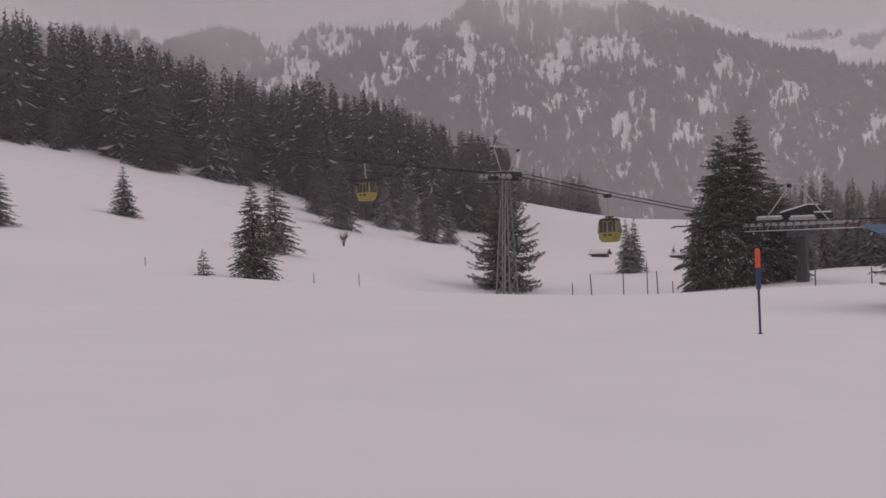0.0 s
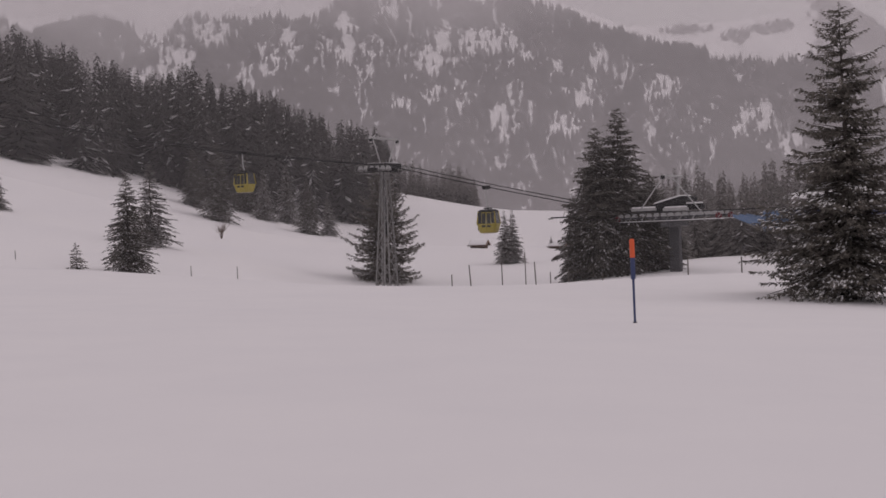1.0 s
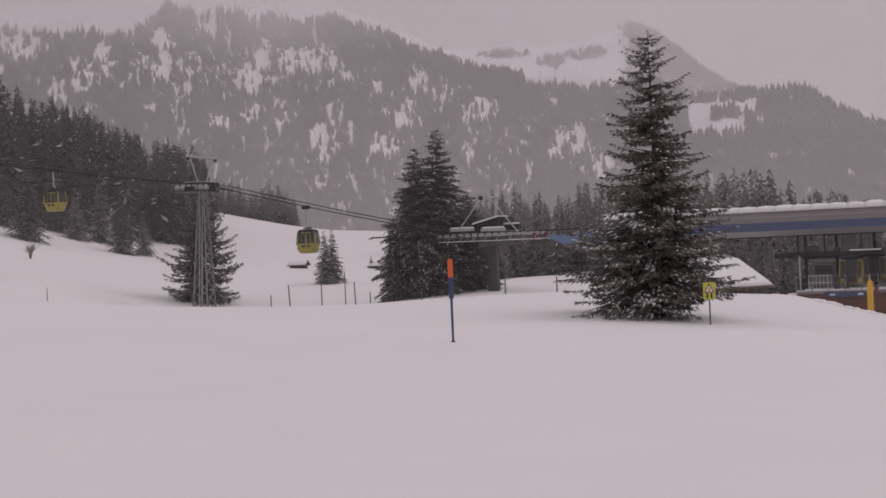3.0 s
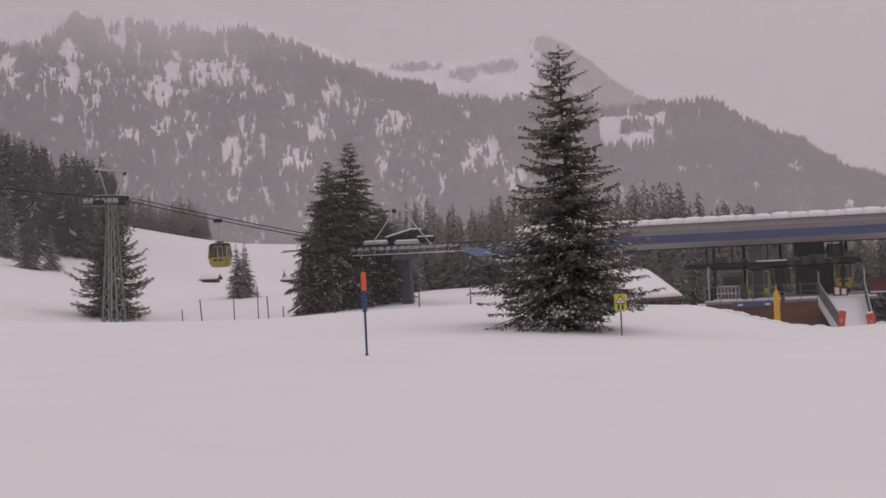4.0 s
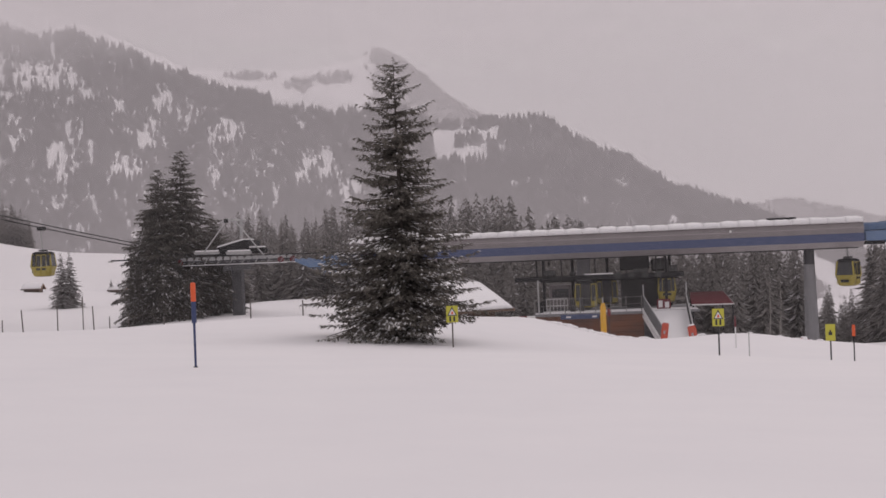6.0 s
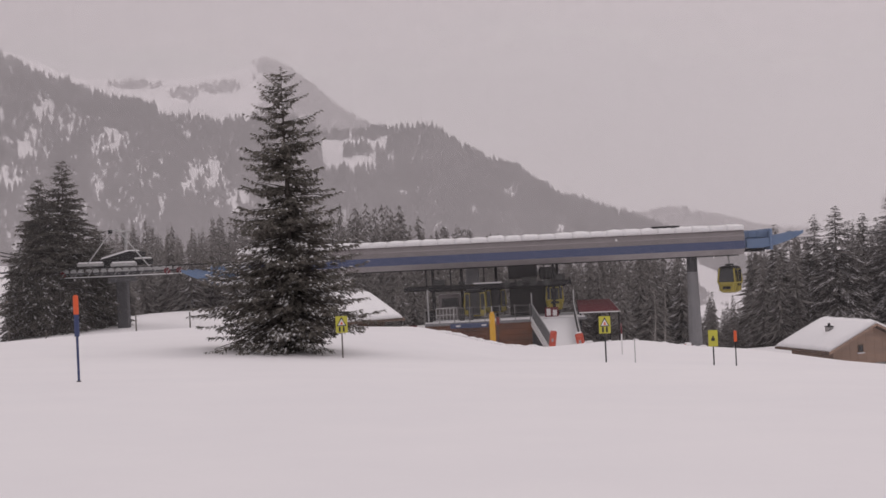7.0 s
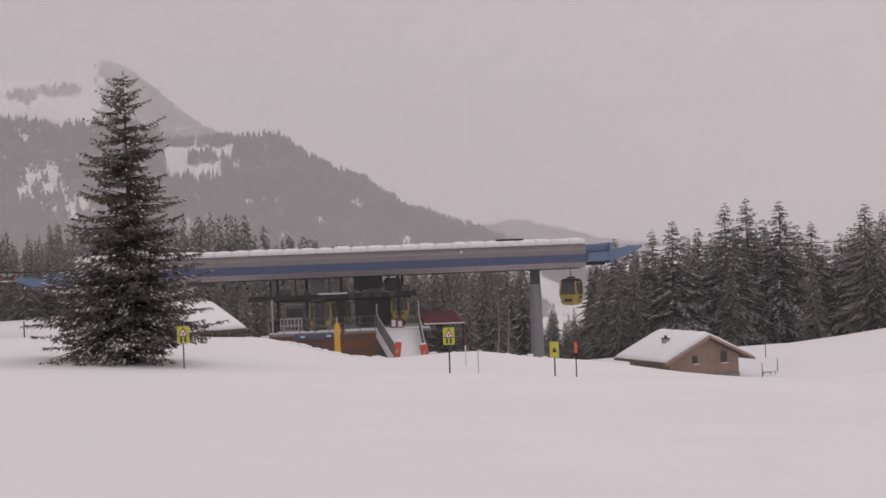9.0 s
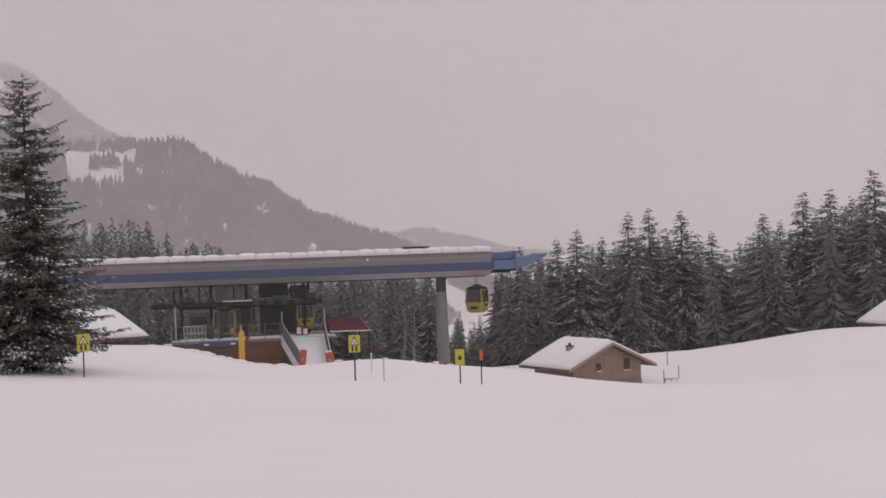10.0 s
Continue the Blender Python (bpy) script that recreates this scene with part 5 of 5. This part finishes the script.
        part("pane", Shape().box(x - w / 2, -0.10, z, x + w / 2, -0.081, z + h), GLASS, win)
        part("sill", Shape().box(x - w / 2 - 0.1, -0.16, z - 0.13, x + w / 2 + 0.1, -0.03, z - 0.07), SNOW_ROOF, win)
    if chimney:
        cx, cy, cw = chimney
        zb = ridge_z - slope * abs(cx)
        ch = part("chimney", Shape().box(cx - cw / 2, cy - cw / 2, zb - 0.2, cx + cw / 2, cy + cw / 2, zb + 0.50, 0.02), STONE, t)
        part("chimney_cap", Shape().box(cx - cw * 0.55, cy - cw * 0.55, zb + 0.50, cx + cw * 0.55, cy + cw * 0.55, zb + 0.55), DARK_STEEL, ch)
        part("cowl", Shape().rod((cx, cy, zb + 0.55), (cx, cy, zb + 0.72), 0.10, 0.08, 8), DARK_STEEL, ch)
        part("chimney_snow", Shape().box(cx - cw * 0.5, cy - cw * 0.5, zb + 0.30, cx + cw * 0.5, cy - cw * 0.48, zb + 0.45, 0.02), SNOW_ROOF, ch)
    return t


q = spot(48.35, 82)
hut(pose(q.x, q.y, 0, 0, 0, -12.4) @ pose(0, 0.9, 0), "weathered timber hut half buried, thick snow on its roof", 2.65, 4.5, -5.32, -3.78, -7.4, 0.75, TIMBER, (-1.55, 1.9, 0.38),
    [(1.5, -5.5, 0.34, 0.58), (-0.72, -5.45, 0.25, 0.34)])
q = spot(61.9, 106)
hut(pose(q.x, q.y, 0, 0, 0, -30), "dark timber hut with thick snow on its roof", 2.6, 6, -4.2, -2.2, -7, 0.7, TIMBER_DARK, boards=False)
q = spot(26.4, 85)
shed = hut(pose(q.x, q.y, 0, 0, 0, 95) @ pose(0, 0.9, 0), "low timber shed under a broad snow covered roof", 3.1, 5.2, -2.42, -0.85, -5, 0.9, TIMBER_DARK, boards=False, name="storage_shed")
for b, d, w, label in ((7.3, 169, 0.62, "hay hut buried to its roof in snow"), (10.85, 176, 0.95, "far dark hut in the snowfield")):
    q = on_snow(b, d, 0)
    hut(pose(q.x, q.y, q.z, 0, 0, -b + 70), label, w, 2.0, 0.45, 1.05, -0.6, 0.3, TIMBER_DARK, boards=False, snow=0.25)

# ---------------------------------------------------------------- piste markers, signs and fences
q = on_snow(13.72, 29, 0.05)
t = thing("piste_marker", pose(*q), "slim blue piste marker pole with an orange top", "pole")
part("stick", Shape().rod((0, 0, -0.3), (0, 0, 1.2), 0.026, 0.029, 10), NAVY, t)
part("sleeve", Shape().rod((0, 0, 1.05), (0, 0, 1.53), 0.055, 0.055, 12), NAVY, t, "wide blue sleeve")
part("cap", Shape().rod((0, 0, 1.53), (0, 0, 1.92), 0.058, 0.058, 12).rod((0, 0, 1.92), (0, 0, 1.95), 0.058, 0.035, 12), ORANGE, t, "signal orange top")
part("foot", Shape().rod((0, 0, -0.1), (0, 0, 0.09), 0.06, 0.05, 8), DARK_STEEL, t)


def sign(bearing, dist, top, low, w, label, figure, post_mat):
    """A yellow notice on a pole: top and low are the rise of the plate's edges."""
    q = on_snow(bearing, dist, 0.3)
    z1 = EYE + dist * math.tan(radians(top)) - q.z
    z0 = EYE + dist * math.tan(radians(low)) - q.z
    t = thing("warning_sign", pose(*q, 0, 0, -bearing), label, "sign", "yellow signs on poles")
    part("post", Shape().rod((0, 0.03, 0), (0, 0.03, z1 - 0.05), 0.028, n=8), post_mat, t)
    part("plate", Shape().box(-w / 2, -0.012, z0, w / 2, 0.012, z1, 0.005), SIGN_YELLOW, t)
    h = z1 - z0

    def flat(points, y, mat, name):
        n = len(points)
        v = [(x, y, z) for x, z in points] + [(x, y + 0.003, z) for x, z in points]
        part(name, Shape().add(v, [tuple(range(n)), tuple(range(2 * n - 1, n - 1, -1))] + [(i, i + n, (i + 1) % n + n, (i + 1) % n) for i in range(n)]), mat, t)
    if figure:
        c = z0 + 0.40 * h
        flat([(-w * 0.42, c), (w * 0.42, c), (0, z1 - 0.03)], -0.016, BLACK, "triangle_border")
        flat([(-w * 0.31, c + 0.035), (w * 0.31, c + 0.035), (0, z1 - 0.10)], -0.020, WHITE, "triangle")
        flat([(-w * 0.10, c + 0.06), (w * 0.12, c + 0.06), (w * 0.05, c + 0.17), (-w * 0.05, c + 0.15)], -0.024, ORANGE, "symbol")
        for sx in (-0.17, 0.17):
            flat([(w * sx - 0.035, z0 + 0.04), (w * sx + 0.035, z0 + 0.04), (w * sx + 0.035, z0 + 0.20), (w * sx, z0 + 0.25), (w * sx - 0.035, z0 + 0.20)], -0.016, BLACK, "arrow")
    else:
        flat([(-0.07, z0 + 0.22), (0.07, z0 + 0.22), (0.07, z0 + 0.34), (-0.07, z0 + 0.34)], -0.016, BLACK, "symbol")
        flat([(-0.03, z0 + 0.34), (0.03, z0 + 0.34), (0.03, z0 + 0.42), (-0.03, z0 + 0.42)], -0.016, BLACK, "symbol")


sign(25.08, 48, -2.58, -3.32, 0.44, "yellow warning sign with a triangle, beside the tall spruce", True, POST_WOOD)
sign(36.77, 46, -3.07, -3.83, 0.41, "yellow warning sign with a triangle on a dark pole", True, BLACK)
sign(41.45, 52, -3.84, -4.55, 0.37, "plain yellow notice on a thin pole", False, DARK_STEEL)


def stake(bearing, dist, rise, r, mat, label, top_mat=None, top_len=0.3, category="post", group="", lean=0.0, wide=1.0):
    q = on_snow(bearing, dist, 0.2)
    h = EYE + dist * math.tan(radians(rise)) - q.z
    t = thing("marker_stake" if top_mat else "fence_post", pose(*q, 0, lean, -bearing), label, category, group)
    part("stake", Shape().rod((0, 0, 0), (0, 0, h), r * 1.08, r * 0.92, 7), mat, t)
    if top_mat:
        part("tip", Shape().rod((0, 0, h - top_len), (0, 0, h + 0.01), r * wide, r * wide * 0.9, 8), top_mat, t)
    return t


stake(42.4, 52, -3.9, 0.025, DARK_STEEL, "thin dark stake with an orange flag sleeve", ORANGE, 0.42, "stake", wide=2.6)
stake(37.5, 62, -3.42, 0.035, WHITE, "slim red and white stake", RED, 0.5, "stake", wide=1.05)
stake(38.05, 50, -4.09, 0.020, STEEL, "thin grey stake in the snow", STEEL, 0.1, "stake")
stake(32.05, 81, -2.95, 0.035, BLACK, "thin black stake with a red tip", RED, 0.45, "stake", wide=3.2)
q = on_snow(31.8, 82, 0.2)
t = thing("padded_pole", pose(*q), "yellow padded pole in front of the station", "pole")
hp = EYE + 82 * math.tan(radians(-2.62)) - q.z
part("pad", Shape().rod((0, 0, 0), (0, 0, hp - 0.3), 0.19, 0.18, 12), PAD_YELLOW, t)
part("neck", Shape().rod((0, 0, hp - 0.32), (0, 0, hp - 0.1), 0.15, 0.12, 10), PAD_YELLOW, t)
part("tip", Shape().rod((0, 0, hp - 0.1), (0, 0, hp + 0.25), 0.05, 0.04, 8), STEEL, t)
for b, d, r, ln in [(6.55, 60, -1.96, -3), (7.95, 66, -1.89, 0), (9.0, 72, -1.50, 0), (9.45, 62, -1.94, -2), (10.1, 70, -2.42, 0), (10.9, 72, -2.26, 0), (12.4, 68, -2.55, 1), (16.15, 76, -1.99, 0), (18.45, 76, -2.07, 0), (5.7, 88, -2.36, 0)]:
    stake(b, d, r, 0.03 if d < 75 else 0.042, POST_WOOD, "weathered grey fence post in the snow", group="fence posts", lean=ln)
for b, d, r in [(-5.8, 88, -1.42), (-3.8, 92, -1.56), (-13.1, 95, -0.41)]:
    stake(b, d, r, 0.03, POST_WOOD, "thin grey stake in the meadow", group="meadow stakes")
for b, d, r in [(50.45, 84, -4.95), (51.1, 86, -4.75), (50.62, 91, -3.75)]:
    stake(b, d, r, 0.03, POST_WOOD, "grey fence post beside the timber hut", group="hut fence posts")

q = on_snow(50.75, 85, 0.25)
t = thing("timber_rack", pose(*q, 0, 0, -30) @ Matrix.Diagonal((0.6, 0.6, 0.8, 1)), "low weathered timber rack half buried beside the hut", "rack")
for k in (0.25, 0.5):
    part("rail", Shape().rod((-0.75, 0, k), (0.75, 0, k + 0.08), 0.035, n=6), POST_WOOD, t)
for x in (-0.7, 0.1, 0.7):
    part("leg", Shape().rod((x, 0, -0.2), (x, 0, 0.62), 0.04, n=6), POST_WOOD, t)
part("snow_cap", Shape().box(-0.7, -0.05, 0.56, 0.7, 0.05, 0.64, 0.03), SNOW_ROOF, t, "snow lying on the rail")

# far tower of another lift, its arm beside the dark spruces
q = on_snow(10.95, 205, 0.3)
t = thing("far_lift_tower", pose(*q, 0, 0, -10.95), "distant dark lift tower with a flat crossarm", "lift tower")
zt = EYE + 205 * math.tan(radians(-0.02)) - q.z
part("column", Shape().rod((0.4, 0, 0), (0.4, 0, zt), 0.25, 0.18, 8), DARK_STEEL, t)
part("crossarm", Shape().box(-2.6, -0.12, zt - 0.12, 2.2, 0.12, zt + 0.12, 0.03), DARK_STEEL, t)
part("sheave_beam", Shape().box(-3.0, -0.5, zt - 0.25, -2.2, 0.5, zt - 0.05, 0.03), TOWER_STEEL, t)
part("lifting_frame", Shape().rod((-0.6, 0, zt), (-0.3, 0, zt + 0.9), 0.06, n=5).rod((0.9, 0, zt), (0.3, 0, zt + 0.9), 0.06, n=5), TOWER_STEEL, t)

# pale bare trunks beside the column
PALE_BARK = surface("pale_bark", (0.34, 0.32, 0.30), 0.9, other=(0.20, 0.185, 0.175), scale=3, amount=0.8)
rng = random.Random(9)
for b, h in ((38.95, 5.6), (39.4, 6.4)):
    q = on_snow(b, 106, 0.2)
    t = thing("bare_tree", pose(*q, 0, rng.uniform(-2, 2), 0), "slim pale leafless tree before the dark spruces", "tree", "bare trees")
    bend = [(0, 0, 0), (0.05, 0, h * 0.3), (0.22, 0, h * 0.55), (0.16, 0, h * 0.8), (0.25, 0, h)]
    s = Shape()
    for k in range(4):
        s.rod(bend[k], bend[k + 1], 0.085 - 0.018 * k, 0.067 - 0.018 * k, 7)
    part("trunk", s, PALE_BARK, t)
    for k in range(9):
        z = rng.uniform(0.25, 0.95) * h
        a = rng.uniform(0, 6.28)
        ln = rng.uniform(0.5, 1.4)
        part("branch", Shape().rod((0.12, 0, z), (0.12 + math.cos(a) * ln * 0.6, math.sin(a) * ln * 0.6, z + ln * 0.7), 0.03, 0.012, 5), PALE_BARK, t)

# bare bush on the slope
q = on_snow(-4.42, 160, 0.1)
t = thing("bare_bush", pose(*q), "small leafless brown bush in the snow", "bush")
rng = random.Random(4)
for i in range(26):
    a, sp_ = rng.uniform(0, 6.28), rng.uniform(0.15, 0.95)
    h = rng.uniform(1.5, 2.4)
    mid = Vector((math.cos(a) * sp_ * 0.35, math.sin(a) * sp_ * 0.35, h * 0.5))
    s = Shape().rod((0, 0, 0), mid, 0.022, 0.016, 4).rod(mid, (math.cos(a) * sp_ * 1.4, math.sin(a) * sp_ * 1.4, h), 0.016, 0.008, 4)
    for k in range(3):
        b = a + rng.uniform(-1, 1)
        s.rod(mid, mid + Vector((math.cos(b) * 0.4, math.sin(b) * 0.4, rng.uniform(0.3, 0.9))), 0.012, 0.007, 4)
    part("stem", s, TWIGS, t)
